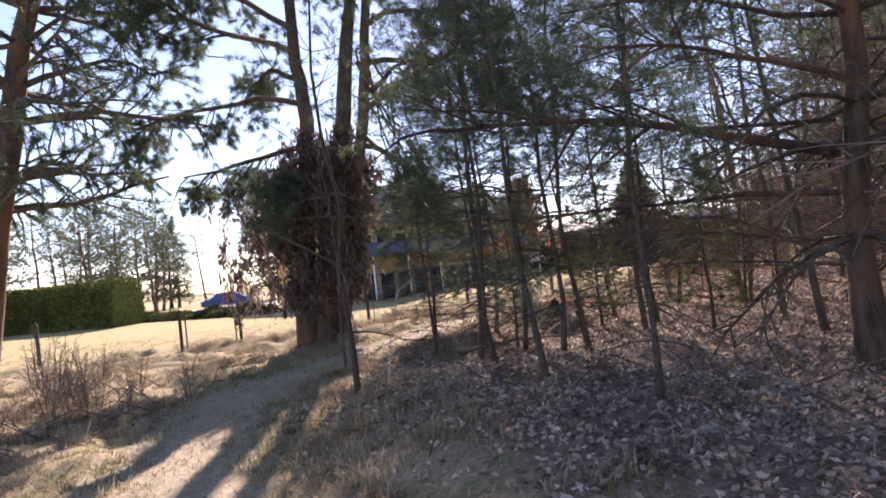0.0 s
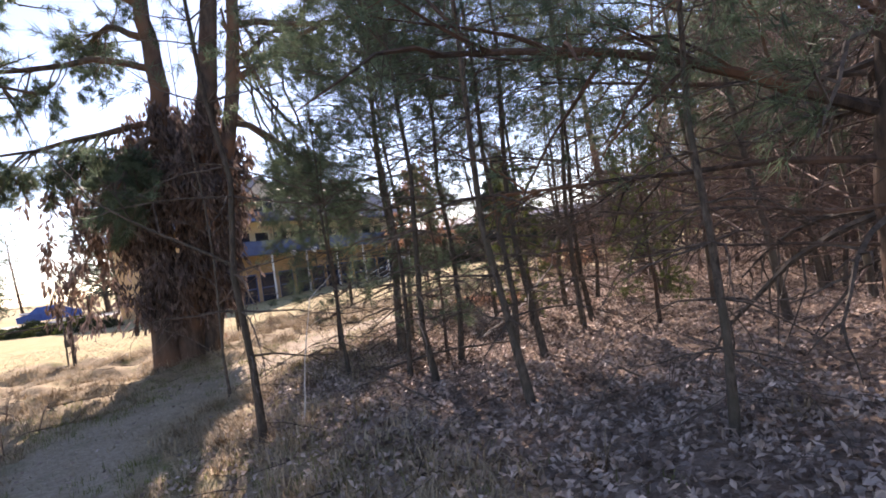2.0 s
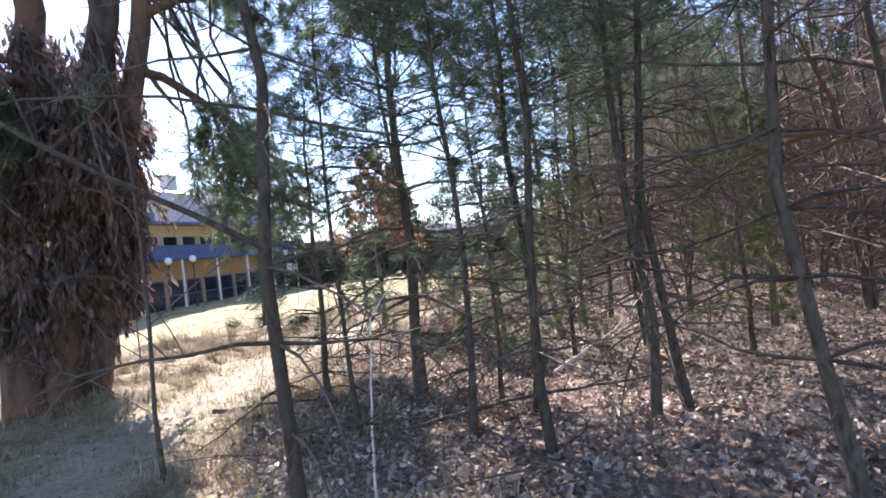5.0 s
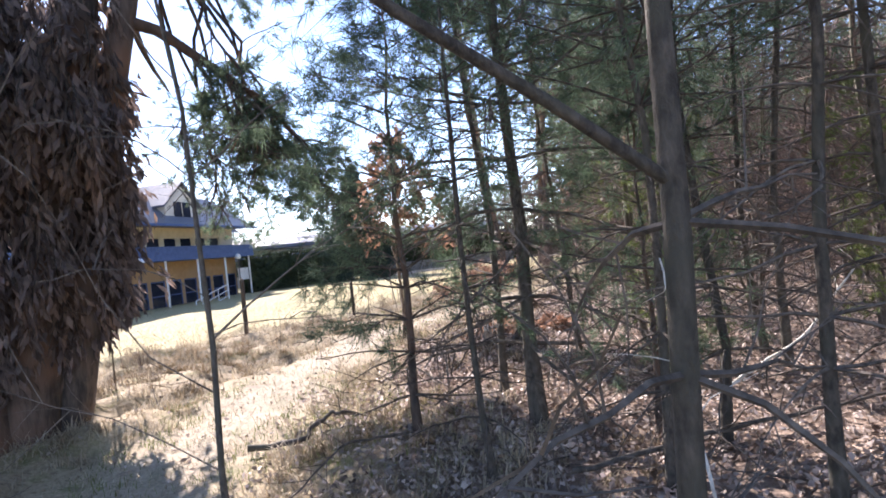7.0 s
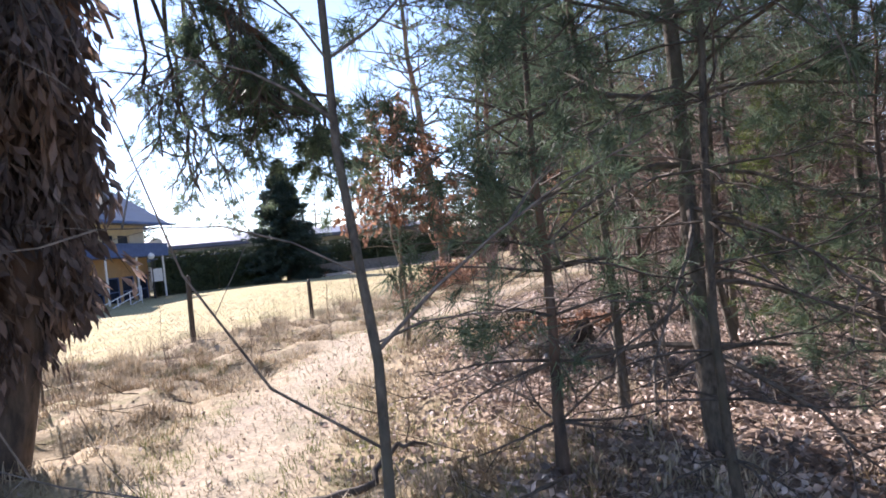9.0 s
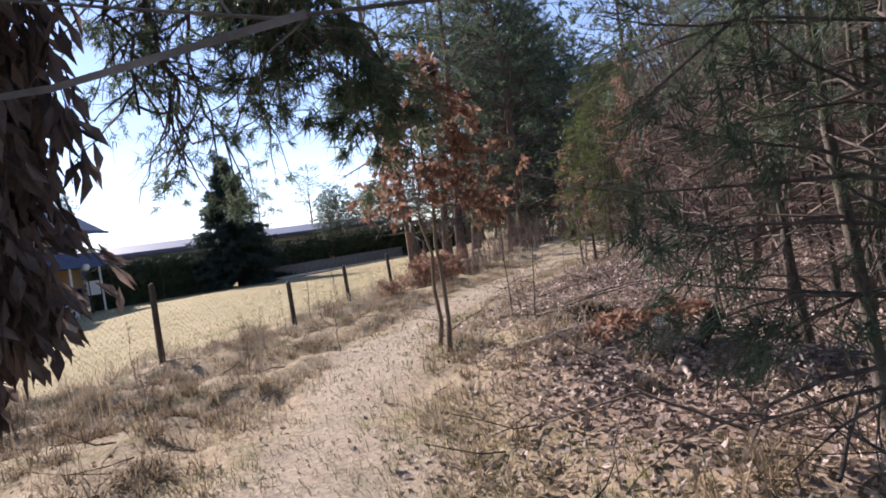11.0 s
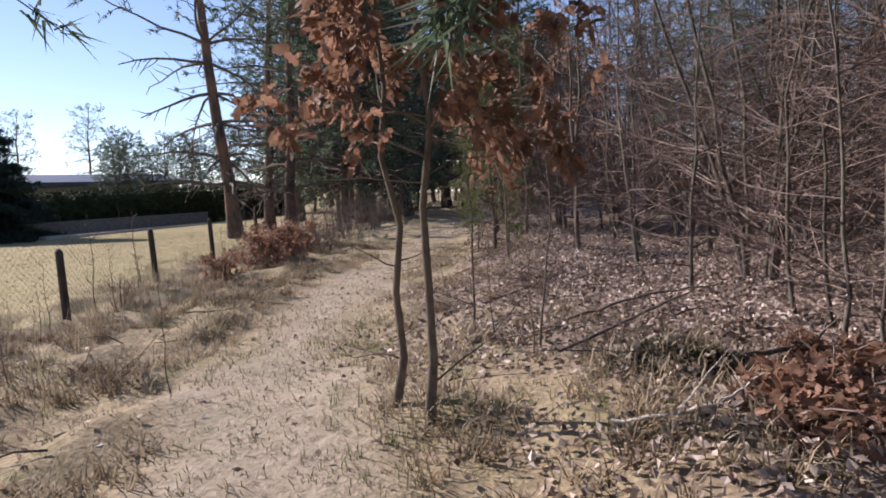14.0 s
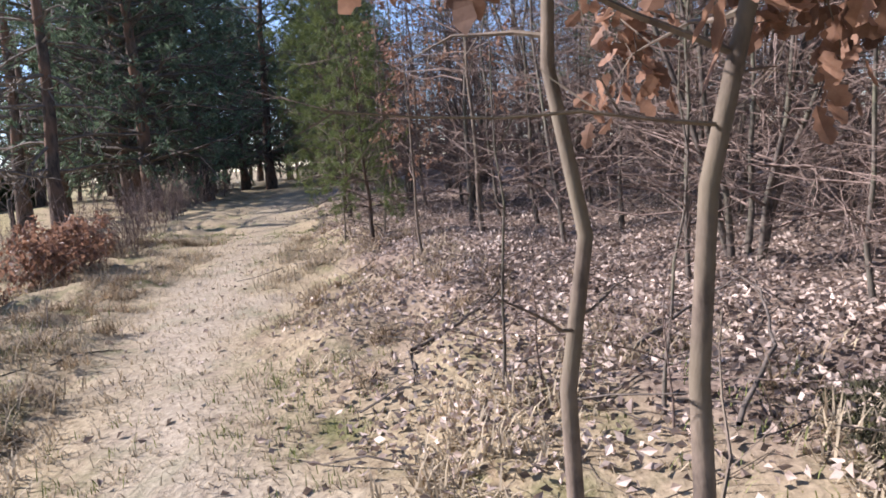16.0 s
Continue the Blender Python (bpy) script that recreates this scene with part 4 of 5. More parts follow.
# ---- fence and gate ----
def post(x, y, h, r0=0.05, tilt=(0, 0)):
    mb = Mesh()
    z = hz(x, y)
    tube(mb, [(0, 0, -0.2), (tilt[0] * 0.5, tilt[1] * 0.5, h * 0.5), (tilt[0], tilt[1], h - 0.03), (tilt[0], tilt[1], h)], [r0, r0 * 0.97, r0 * 0.92, r0 * 0.7], 8)
    ob = new("fence_post", mb.data("fence_post", POST, True))
    ob.location = (x, y, z)
    return tagged(ob, "weathered dark wooden fence post at the lawn's edge", "post", "fence posts")


for x, y, h in ((0.8, 19.75, 1.2), (3.81, 20.9, 0.9), (6.22, 22.28, 0.9), (-2.3, 18.3, 1.1), (9.0, 23.9, 1.0), (12.2, 25.6, 1.0), (-10.6, 15.8, 1.1), (-14, 15.2, 1.1)):
    post(x, y, h, 0.05, (0.02 * math.sin(x * 9), 0.02 * math.cos(x * 5)))

gate = thing("garden_gate", "closed rectangular tubular metal garden gate between dark posts", "gate")
gl_, gr_ = np.array([-7.16, 16.39, hz(-7.16, 16.39)]), np.array([-5.63, 16.64, hz(-5.63, 16.64)])
for p in (gl_, gr_):
    mb = Mesh()
    tube(mb, [p + (0, 0, -0.2), p + (0, 0, 0.6), p + (0, 0, 1.12)], [0.045] * 3, 8)
    part("gate_post", mb, STEEL, gate, smooth=True)
d = (gr_ - gl_)
a, b = gl_ + d * 0.09, gr_ - d * 0.08
for p, q in ((a + (0, 0, 0.08), a + (0, 0, 1.02)), (b + (0, 0, 0.08), b + (0, 0, 1.02)), (a + (0, 0, 0.08), b + (0, 0, 0.08)), (a + (0, 0, 1.02), b + (0, 0, 1.02))):
    mb = Mesh()
    tube(mb, [p, (p + q) / 2, q], [0.02] * 3, 6)
    part("frame_bar", mb, STEEL, gate, smooth=True)
for (ax, ay), (bx, by) in zip(FENCE[4:10], FENCE[5:11]):
    p, q = np.array([ax, ay, hz(ax, ay) + 0.04]), np.array([bx, by, hz(bx, by) + 0.04])
    L = np.linalg.norm(q - p)
    u = (q - p) / L
    net = Mesh()
    for f in np.arange(-0.95, L, 0.09):
        for s in (0, 1):
            lo, hi = max(f, 0.0), min(f + 0.95, L)
            if hi - lo < 0.05:
                continue
            za, zb = (lo - f, hi - f) if s else (0.95 - (lo - f), 0.95 - (hi - f))
            tube(net, [p + u * lo + (0, 0, za), p + u * hi + (0, 0, zb)], [0.0011, 0.0011], 3)
    fp = tagged(new("wire_fence", net.data("wire_fence", STEEL)), "diamond-mesh wire fence panel between wooden posts", "fence", "wire fence panels")
mb = Mesh()
box(mb, b + (-0.02, -0.03, 0.5), b + (0.08, 0.03, 0.66))
part("latch_box", mb, STEEL, gate)


# ---- the guest house beyond the lawn ----
def house(x, y, turn):
    e = thing("house", "two-storey ochre house with blue balcony band and slate mansard roof", "house")
    e.matrix_basis = pose(x, y, -0.45, 0, 0, turn)
    L, D = 17.5, 9.0

    def P(name, mb, m, parent=e, label=""):
        return part(name, mb, m, parent, label)
    # front wall in piers round the openings, ground floor
    low = [(i * 1.46 + 0.12, i * 1.46 + 1.34) for i in range(12)]
    pairs = [((0, 0, 1.95), (L, 0.3, 3.05)), ((0, 0, 0), (L, 0.3, 0.25)), ((0, 0.3, 0), (0.3, D, 4.95)), ((L - 0.3, 0.3, 0), (L, D, 4.95)), ((0.3, D - 0.3, 0), (L - 0.3, D, 4.95))]
    edges = [0.0] + [v for w in low for v in w] + [L]
    pairs += [((edges[i], 0.02, 0.25), (edges[i + 1], 0.3, 1.95)) for i in range(0, len(edges), 2)]
    P("wall", boxes(*pairs), WALL_TAN)
    for a, b in low:
        w = P("window", boxes(((a, 0.05, 0.25), (a + 0.07, 0.16, 1.95)), ((b - 0.07, 0.05, 0.25), (b, 0.16, 1.95)), ((a + 0.07, 0.05, 0.25), (b - 0.07, 0.16, 0.33)), ((a + 0.07, 0.05, 1.87), (b - 0.07, 0.16, 1.95)), ((a + 0.07, 0.05, 1.08), (b - 0.07, 0.16, 1.15))), BLUE)
        P("pane", boxes(((a + 0.07, 0.09, 0.33), (b - 0.07, 0.11, 1.08)), ((a + 0.07, 0.09, 1.15), (b - 0.07, 0.11, 1.87))), GLASS, w)
    # blue balcony band
    bal = P("balcony", boxes(((-0.2, -1.25, 3.0), (L + 0.3, 0.0, 3.14)), ((-0.2, -1.25, 3.14), (L + 0.3, -1.17, 3.72)), ((-0.2, -1.17, 3.14), (-0.12, 0, 3.72)), ((L + 0.22, -1.17, 3.14), (L + 0.3, 0, 3.72))), BLUE, label="blue panelled balcony front")
    P("handrail", boxes(((-0.24, -1.29, 3.72), (L + 0.34, -1.13, 3.77))), BLUE, bal)
    for k in range(7):
        P("post", boxes(((0.1 + k * 2.85, -1.2, 0), (0.18 + k * 2.85, -1.12, 3.0))), WHITE)
    # upper floor
    up = [(i * 1.46 + 0.15, i * 1.46 + 1.3) for i in range(11)]
    edges = [0.0] + [v for w in up for v in w] + [L]
    P("upper_wall", boxes(*[((edges[i], 0.03, 3.15), (edges[i + 1], 0.3, 4.42)) for i in range(0, len(edges), 2)], ((0, 0.03, 4.42), (L, 0.3, 4.95))), WALL_CREAM)
    for a, b in up:
        w = P("window", boxes(((a, 0.08, 3.15), (a + 0.06, 0.17, 4.42)), ((b - 0.06, 0.08, 3.15), (b, 0.17, 4.42)), ((a + 0.06, 0.08, 4.34), (b - 0.06, 0.17, 4.42)), ((a + 0.06, 0.08, 3.15), (b - 0.06, 0.17, 3.22))), WALL_CREAM)
        P("pane", boxes(((a + 0.06, 0.11, 3.22), (b - 0.06, 0.13, 4.34))), GLASS, w)
    # mansard roof with eaves
    m = Mesh()
    v = [(-0.7, -1.4, 4.95), (L + 0.7, -1.4, 4.95), (L + 0.7, D + 0.6, 4.95), (-0.7, D + 0.6, 4.95), (1.0, 0.9, 7.0), (L - 1.0, 0.9, 7.0), (L - 1.0, D - 1.6, 7.0), (1.0, D - 1.6, 7.0), (2.6, D / 2, 7.9), (L - 2.6, D / 2, 7.9)]
    m.add(v, [(0, 1, 5, 4), (1, 2, 6, 5), (2, 3, 7, 6), (3, 0, 4, 7)])
    m.f += [np.array([(4, 5, 9, 8), (6, 7, 8, 9)]), np.array([(5, 6, 9), (7, 4, 8)])]
    m.f.append(np.array([(3, 2, 1, 0)]))
    P("roof", m, ROOF)
    P("gutter", boxes(((-0.75, -1.52, 4.84), (L + 0.75, -1.4, 4.98))), BLUE)
    # gabled dormers; their pale render puts the sunlit roof slope into colour
    for gx in (3.2, 11.2):
        m = Mesh()
        m.add([(gx - 1.5, -0.75, 5.1), (gx + 1.5, -0.75, 5.1), (gx + 1.5, -0.75, 6.1), (gx, -0.75, 7.35), (gx - 1.5, -0.75, 6.1), (gx - 1.5, 2.2, 5.1), (gx + 1.5, 2.2, 5.1), (gx + 1.5, 2.2, 6.1), (gx, 2.2, 7.35), (gx - 1.5, 2.2, 6.1)], [(0, 4, 9, 5), (1, 6, 7, 2), (0, 5, 6, 1)])
        m.f += [np.array([(0, 1, 2, 3, 4)]), np.array([(9, 8, 7, 6, 5)])]
        dm = P("dormer", m, WALL_PALE)
        r2 = Mesh()
        for s in (-1, 1):
            q = [(gx, -0.95, 7.45), (gx + s * 1.8, -0.95, 5.98), (gx + s * 1.8, 2.4, 5.98), (gx, 2.4, 7.45)]
            r2.add(q + [(a, b, c + 0.12) for a, b, c in q], [(0, 1, 2, 3), (7, 6, 5, 4), (0, 4, 5, 1), (1, 5, 6, 2), (2, 6, 7, 3), (3, 7, 4, 0)])
        P("dormer_roof", r2, ROOF, dm)
        for wx in (-0.75, 0.05):
            P("window", boxes(((gx + wx, -0.79, 5.25), (gx + wx + 0.68, -0.755, 6.35))), GLASS, dm)
    # pale cross wing behind, with a hipped roof
    P("wing_wall", boxes(((L + 0.01, 3.0, 0), (L + 4.2, D + 3, 5.05))), WALL_PALE)
    for k in range(3):
        w = P("window", boxes(((L + 0.4 + k * 1.25, 2.94, 3.3), (L + 1.2 + k * 1.25, 3.0, 4.5))), WHITE)
        P("pane", boxes(((L + 0.47 + k * 1.25, 2.925, 3.37), (L + 1.13 + k * 1.25, 2.938, 4.43))), GLASS, w)
    m = Mesh()
    m.add([(L - 3, 2.3, 5.05), (L + 4.9, 2.3, 5.05), (L + 4.9, D + 3.6, 5.05), (L - 3, D + 3.6, 5.05), (L + 0.9, 5.4, 8.3), (L + 0.9, D + 0.5, 8.3)], [(1, 2, 5, 4), (3, 0, 4, 5), (3, 2, 1, 0)])
    m.f += [np.array([(0, 1, 4), (2, 3, 5)])]
    P("wing_roof", m, ROOF)
    P("chimney", boxes(((L - 6, D / 2 - 0.4, 7.4), (L - 5.2, D / 2 + 0.3, 8.8))), WALL_PALE)
    return e


house(-4.75, 35.9, 46.4)


def low_building():
    e = thing("low_building", "long pale flat building with a dark blue-grey roof", "building")
    e.matrix_basis = pose(6, 66, -0.5, 0, 0, -9)
    L = 34
    wins = [(2 + k * 2.9, 3.7 + k * 2.9) for k in range(11)]
    edges = [0.0] + [v for w in wins for v in w] + [L]
    part("wall", boxes(((0, 0, 0), (L, 0.3, 2.6)), ((0, 0, 3.5), (L, 0.3, 3.9)), ((0, 0.3, 0), (0.3, 11, 3.9)), ((L - 0.3, 0.3, 0), (L, 11, 3.9)), ((0.3, 10.7, 0), (L - 0.3, 11, 3.9)), *[((edges[i], 0, 2.6), (edges[i + 1], 0.3, 3.5)) for i in range(0, len(edges), 2)]), WALL_PALE, e)
    for a, b in wins:
        part("window", boxes(((a, 0.12, 2.6), (b, 0.16, 3.5))), GLASS, e)
    m = Mesh()
    m.add([(-0.6, -1.2, 3.9), (L + 0.6, -1.2, 3.9), (L + 0.6, 12, 3.9), (-0.6, 12, 3.9), (-0.6, -1.2, 4.25), (L + 0.6, -1.2, 4.25), (L + 0.6, 5.4, 5.2), (-0.6, 5.4, 5.2), (L + 0.6, 12, 4.25), (-0.6, 12, 4.25)], [(0, 3, 2, 1), (0, 1, 5, 4), (4, 5, 6, 7), (7, 6, 8, 9), (3, 9, 8, 2)])
    m.f += [np.array([(0, 4, 7, 9, 3), (1, 2, 8, 6, 5)])]
    part("roof", m, ROOF, e)
    part("canopy", boxes(((-4, -3.2, 3.0), (L * 0.55, -1.3, 3.25))), BLUE, e, "dark blue flat canopy")
    dish = Mesh()
    a = np.linspace(0, 6.283, 19)[:-1]
    rings = [(0.02, 0.12), (0.35, 0.08), (0.55, 0.0)]
    v = [(6.2 + q * math.cos(t), -1.5 + o, 4.5 + q * math.sin(t)) for q, o in rings for t in a]
    dish.add(v, [(i * 18 + j, i * 18 + (j + 1) % 18, i * 18 + 18 + (j + 1) % 18, i * 18 + 18 + j) for i in range(2) for j in range(18)])
    part("satellite_dish", dish, WALL_PALE, e, "pale round satellite dish")
    return e


low_building()


def lamp(x, y, h):
    e = thing("garden_lamp", "garden lamp with white globe on a slim dark pole", "lamp", "garden lamps")
    mb, g = Mesh(), Mesh()
    tube(mb, [(0, 0, -0.1), (0, 0, 0.12), (0, 0, 0.16), (0, 0, h - 0.16)], [0.07, 0.07, 0.035, 0.03], 8)
    part("pole", mb, STEEL, e, smooth=True)
    t = np.linspace(0, math.pi, 9)
    tube(g, [(0, 0, h - 0.19 * math.cos(k)) for k in t], [max(0.01, 0.19 * math.sin(k)) for k in t], 14)
    part("globe", g, WHITE, e, "white opal globe", True)
    put(e, x, y)


for x, y in ((-0.6, 37.8), (0.6, 38.6), (7.0, 46.3)):
    lamp(x, y, 2.5)

rail = thing("stair_railing", "white-painted tubular railing along garden steps", "railing")
for k in range(3):
    mb = Mesh()
    tube(mb, [(3.2, 40.2, 0.05 + 0.33 * k - 0.45), (5.4, 42.6, 0.05 + 0.33 * k + 0.2)], [0.03, 0.03], 6)
    part("rail_bar", mb, WHITE, rail, smooth=True)
for k in range(4):
    f = k / 3
    mb = Mesh()
    tube(mb, [(3.2 + 2.2 * f, 40.2 + 2.4 * f, -0.6 + 0.45 * f), (3.2 + 2.2 * f, 40.2 + 2.4 * f, 0.28 + 0.65 * f)], [0.03, 0.03], 6)
    part("rail_post", mb, WHITE, rail, smooth=True)

sign = thing("sign_board", "small blank white notice board before the dark hedge", "sign")
part("board", boxes(((-0.33, -0.015, 0.95), (0.33, 0.015, 1.75))), WHITE, sign)
for sx in (-0.28, 0.25):
    part("leg", boxes(((sx, 0.018, -0.2), (sx + 0.04, 0.06, 1.7))), STEEL, sign)
put(sign, 7.65, 48.0)

wall_low = new("garden_wall", boxes(((0, 0, -0.3), (12, 0.3, 0.75)), ((-0.02, -0.05, 0.75), (12.02, 0.35, 0.83))).data("garden_wall", GREYWALL))
wall_low.matrix_basis = pose(17.6, 47.2, hz(20, 47), 0, 0, -4)
tagged(wall_low, "low grey concrete garden wall below the hedge", "wall", kind="structure")
for k, (yy, LL) in enumerate(((45.6, 11), (44.4, 11.5))):
    kb = new("kerb", boxes(((0, 0, -0.2), (LL, 0.22, 0.14))).data("kerb", KERB))
    kb.matrix_basis = pose(17.4, yy, hz(20, yy), 0, 0, -4)
    tagged(kb, "pale concrete kerb edging the lawn", "kerb", kind="structure")


def car(x, y, turn):
    e = thing("car", "parked car under a blue cover beyond the lawn", "car")
    e.matrix_basis = pose(x, y, hz(x, y), 0, 0, turn)
    m = Mesh()
    prof = [(-2.1, 0.35), (-2.15, 0.8), (-1.4, 0.95), (-0.8, 1.42), (0.7, 1.45), (1.5, 1.0), (2.1, 0.85), (2.15, 0.35)]
    v = [(a, s * (0.85 - 0.12 * (b > 1.1)), b) for s in (-1, 1) for a, b in prof]
    m.add(v, [(i, i + 1, i + 9, i + 8) for i in range(7)] + [(7, 0, 8, 15)])
    m.f += [np.array([list(range(7, -1, -1)), list(range(8, 16))])]
    part("body", m, TARP, e)
    part("windscreen", boxes(((-1.9, -0.6, 0.97), (-1.0, 0.6, 1.1))), WHITE, e)
    for wx in (-1.35, 1.35):
        for wy in (-0.8, 0.8):
            w = Mesh()
            tube(w, [(wx, wy - 0.1, 0.31), (wx, wy + 0.1, 0.31)], [0.31, 0.31], 14)
            part("wheel", w, RUBBER, e, smooth=True)


car(-19.5, 54.5, 20)

# ---- ground cover ----
cr = np.random.default_rng(303)


def cover(n, x0, x1, y0, y1, keep):
    x, y = cr.uniform(x0, x1, n), cr.uniform(y0, y1, n)
    k = keep(x, y, off_line(x, y, TRAIL), off_line(x, y, FENCE)) > cr.random(n)
    x, y = x[k], y[k]
    return np.stack([x, y, height(x, y)], 1)


def clump(x, y):
    return step(vnoise(x, y, 0.7, 21) + 0.5 * vnoise(x, y, 0.25, 22), -0.1, 0.6)


# tussocks of dry grass
def blades(name, label, at, length, width, count, material, lean=0.5):
    n = len(at)
    base = np.repeat(at, count, 0) + cr.normal(0, 0.04, (n * count, 3)) * (1, 1, 0)
    N = len(base)
    a = cr.uniform(0, 6.28, N)
    le = cr.uniform(0.15, 1.3, N) * lean
    L = length * cr.uniform(0.4, 1.3, N)
    out = np.stack([np.cos(a) * le, np.sin(a) * le, np.ones(N)], 1)
    out = unit(out)
    bend = out * 0.6 + np.stack([np.cos(a) * le, np.sin(a) * le, np.full(N, 0.1)], 1)
    side = np.stack([-np.sin(a), np.cos(a), np.zeros(N)], 1) * width
    m1 = base + out * (L * 0.55)[:, None]
    tip = m1 + unit(bend) * (L * 0.5)[:, None]
    base = base - (0, 0, 0.01)
    v = np.stack([base - side, base + side, m1 + side * 0.7, m1 - side * 0.7, tip], 1).reshape(-1, 3)
    i = np.arange(N)[:, None] * 5
    mb = Mesh()
    mb.add(v, i + np.array([[0, 1, 2, 3]]))
    mb.f.append(i + np.array([[3, 2, 4]]))
    return tagged(new(name, mb.data(name, material)), label, "grass", kind="stuff")


g1 = cover(70000, -9, 13, -1, 26, lambda x, y, t, f: clump(x, y) * step(np.abs(t), 0.35, 1.0) * (1 - step(-t, 1.6, 3.6)) * (1 - step(f, -0.2, 0.8)))
blades("dry_grass", "dry straw-coloured grass tussocks beside the path", g1, 0.15, 0.0055, 9, GRASS_DRY, 1.4)
g2 = cover(42000, -9, 13, -1, 26, lambda x, y, t, f: step(np.abs(t), 0.0, 0.6) * (1 - step(np.abs(t), 1.6, 3)) * step(vnoise(x, y, 1.4, 31), -0.05, 0.5) * (1 - step(f, -0.4, 0.6)))
blades("green_grass", "short green grass in patches by the path", g2, 0.075, 0.003, 7, GRASS_GREEN, 0.8)
g3 = cover(4200, -3, 14, 14, 27, lambda x, y, t, f: step(t, 1.3, 2.4) * (1 - step(f, -0.1, 0.9)) * (0.3 + 0.7 * clump(x, y)))
blades("tall_dry_grass", "tall bleached grass stalks along the fence", g3, 0.42, 0.003, 6, GRASS_DRY, 0.45)
g4 = cover(90000, -6, 12, -1, 26, lambda x, y, t, f: (1 - step(np.abs(t), 1.1, 2.2)) * 0.7 * (1 - step(f, -0.4, 0.6)))
blades("trodden_grass", "flattened pale grass on the trodden path", g4, 0.065, 0.004, 3, GRASS_DRY, 2.2)
g5 = cover(26000, -14, 20, 14, 44, lambda x, y, t, f: step(f, 0.4, 1.2) * (1 - step(f, 5, 14)))
blades("lawn_grass", "short faded mown lawn grass", g5, 0.05, 0.004, 5, GRASS_DRY, 0.9)

g6 = cover(8200, -7, 12, 0, 25, lambda x, y, t, f: (step(np.abs(t), 0.5, 1.1) * (1 - step(-t, 1.2 + step(y, 10.5, 12), 2.6 + step(y, 10.5, 12))) * (1 - step(t, 2.6, 5)) * (0.5 + 0.4 * (t > 0)) + 0.06 * step(-t, 1.5, 2.5) * (1 - step(-t, 3, 4.5))) * (1 - step(f, -0.6, 0.3)) * step(vnoise(x, y, 1.0, 51), -0.35, 0.3))
blades("grass_tussocks", "matted brown dead-grass tussocks beside the path", np.repeat(g6, 5, 0) + cr.normal(0, 0.05, (len(g6) * 5, 3)) * (1, 1, 0), 0.17, 0.0045, 9, TUSSOCK, 1.7)

# fallen leaves
l1 = cover(200000, -4, 22, -1.5, 24, lambda x, y, t, f: (step(-t + 0.8 * vnoise(x, y, 1.1, 41), 0.7, 2.4) * (1.15 - step(x, 9, 22)) + 0.03) * (1 - step(f, -1, 0)))
lm = Mesh()
w = cr.normal(0, 1, l1.shape) * (1, 1, 0.55)
leaves(lm, l1 + (0, 0, 0.012) + cr.uniform(0, 0.03, (len(l1), 1)) * (0, 0, 1), w, 0.055, 0.036, cr, 0.3)
l2 = cover(120000, -2, 12, 1, 24, lambda x, y, t, f: step(-t + 0.8 * vnoise(x, y, 0.9, 43), 1.1, 2.6) * (1 - step(-t, 3.5, 6.5)))
leaves(lm, l2 + (0, 0, 0.02) + cr.uniform(0, 0.04, (len(l2), 1)) * (0, 0, 1), cr.normal(0, 1, l2.shape) * (1, 1, 0.4), 0.056, 0.036, cr, 0.3)
tagged(new("leaf_litter", lm.data("leaf_litter", LITTER)), "brown fallen oak leaves covering the woodland floor", "leaves", kind="stuff")

# fallen twigs
tm = Mesh()
tw = cover(1500, -5, 14, -1, 22, lambda x, y, t, f: step(np.abs(t), 0.5, 1.6) * (1 - step(f, -1, 0)))
for p in tw:
    a = cr.uniform(0, 6.28)
    L = cr.uniform(0.15, 0.8)
    q = limb(cr, p + (0, 0, 0.02), (math.cos(a), math.sin(a), cr.uniform(0, 0.25)), L, 4, 0.12, 0.2)
    q[:, 2] = np.maximum(q[:, 2], height(q[:, 0], q[:, 1]) + 0.005)
    tube(tm, q, np.linspace(1, 0.4, 4) * cr.uniform(0.003, 0.008), 4)
tagged(new("fallen_twigs", tm.data("fallen_twigs", TWIG)), "thin fallen dead twigs lying among the leaves", "twigs", kind="stuff")


def fallen(label, pts, rad, material, side=0, name="fallen_branch"):
    mb, no = Mesh(), []
    p = np.array([(x, y, hz(x, y) + z) for x, y, z in pts])
    n = 8
    t = np.linspace(0, len(p) - 1, n * 2)
    i = np.minimum(t.astype(int), len(p) - 2)
    q = p[i] + (p[i + 1] - p[i]) * (t - i)[:, None] + cr.normal(0, rad * 0.35, (n * 2, 3))
    tube(mb, q, np.linspace(rad, rad * 0.4, n * 2), 7)
    if side:
        sprays(cr, mb, no, q, rad * 0.7, side, 0.45, 0.0, 0)
    return tagged(new(name, mb.data(name, material, True)), label, "branch", kind="stuff" if name == "brushwood" else "")


fallen("pale peeled birch stick standing in the undergrowth", [(-0.8, 7.5, 0.0), (-0.72, 7.65, 0.55), (-0.6, 7.84, 1.1), (-0.35, 8.05, 1.35)], 0.008, BIRCH, 3)
fallen("broken pale dead branch propped in the thicket", [(1.5, 9.1, 0.25), (1.9, 8.7, 0.55), (2.3, 8.5, 1.0)], 0.014, BIRCH, 3)
fallen("fallen dead pine branch with side twigs", [(0.1, 9.2, 0.1), (0.9, 8.6, 0.22), (1.9, 8.2, 0.2)], 0.02, TWIG, 6)
fallen("short mossy log lying in the grass", [(-1.15, 11.75, 0.06), (-0.75, 11.6, 0.06), (-0.45, 11.75, 0.15), (-0.2, 11.7, 0.1)], 0.03, BARK_GREY, 2)
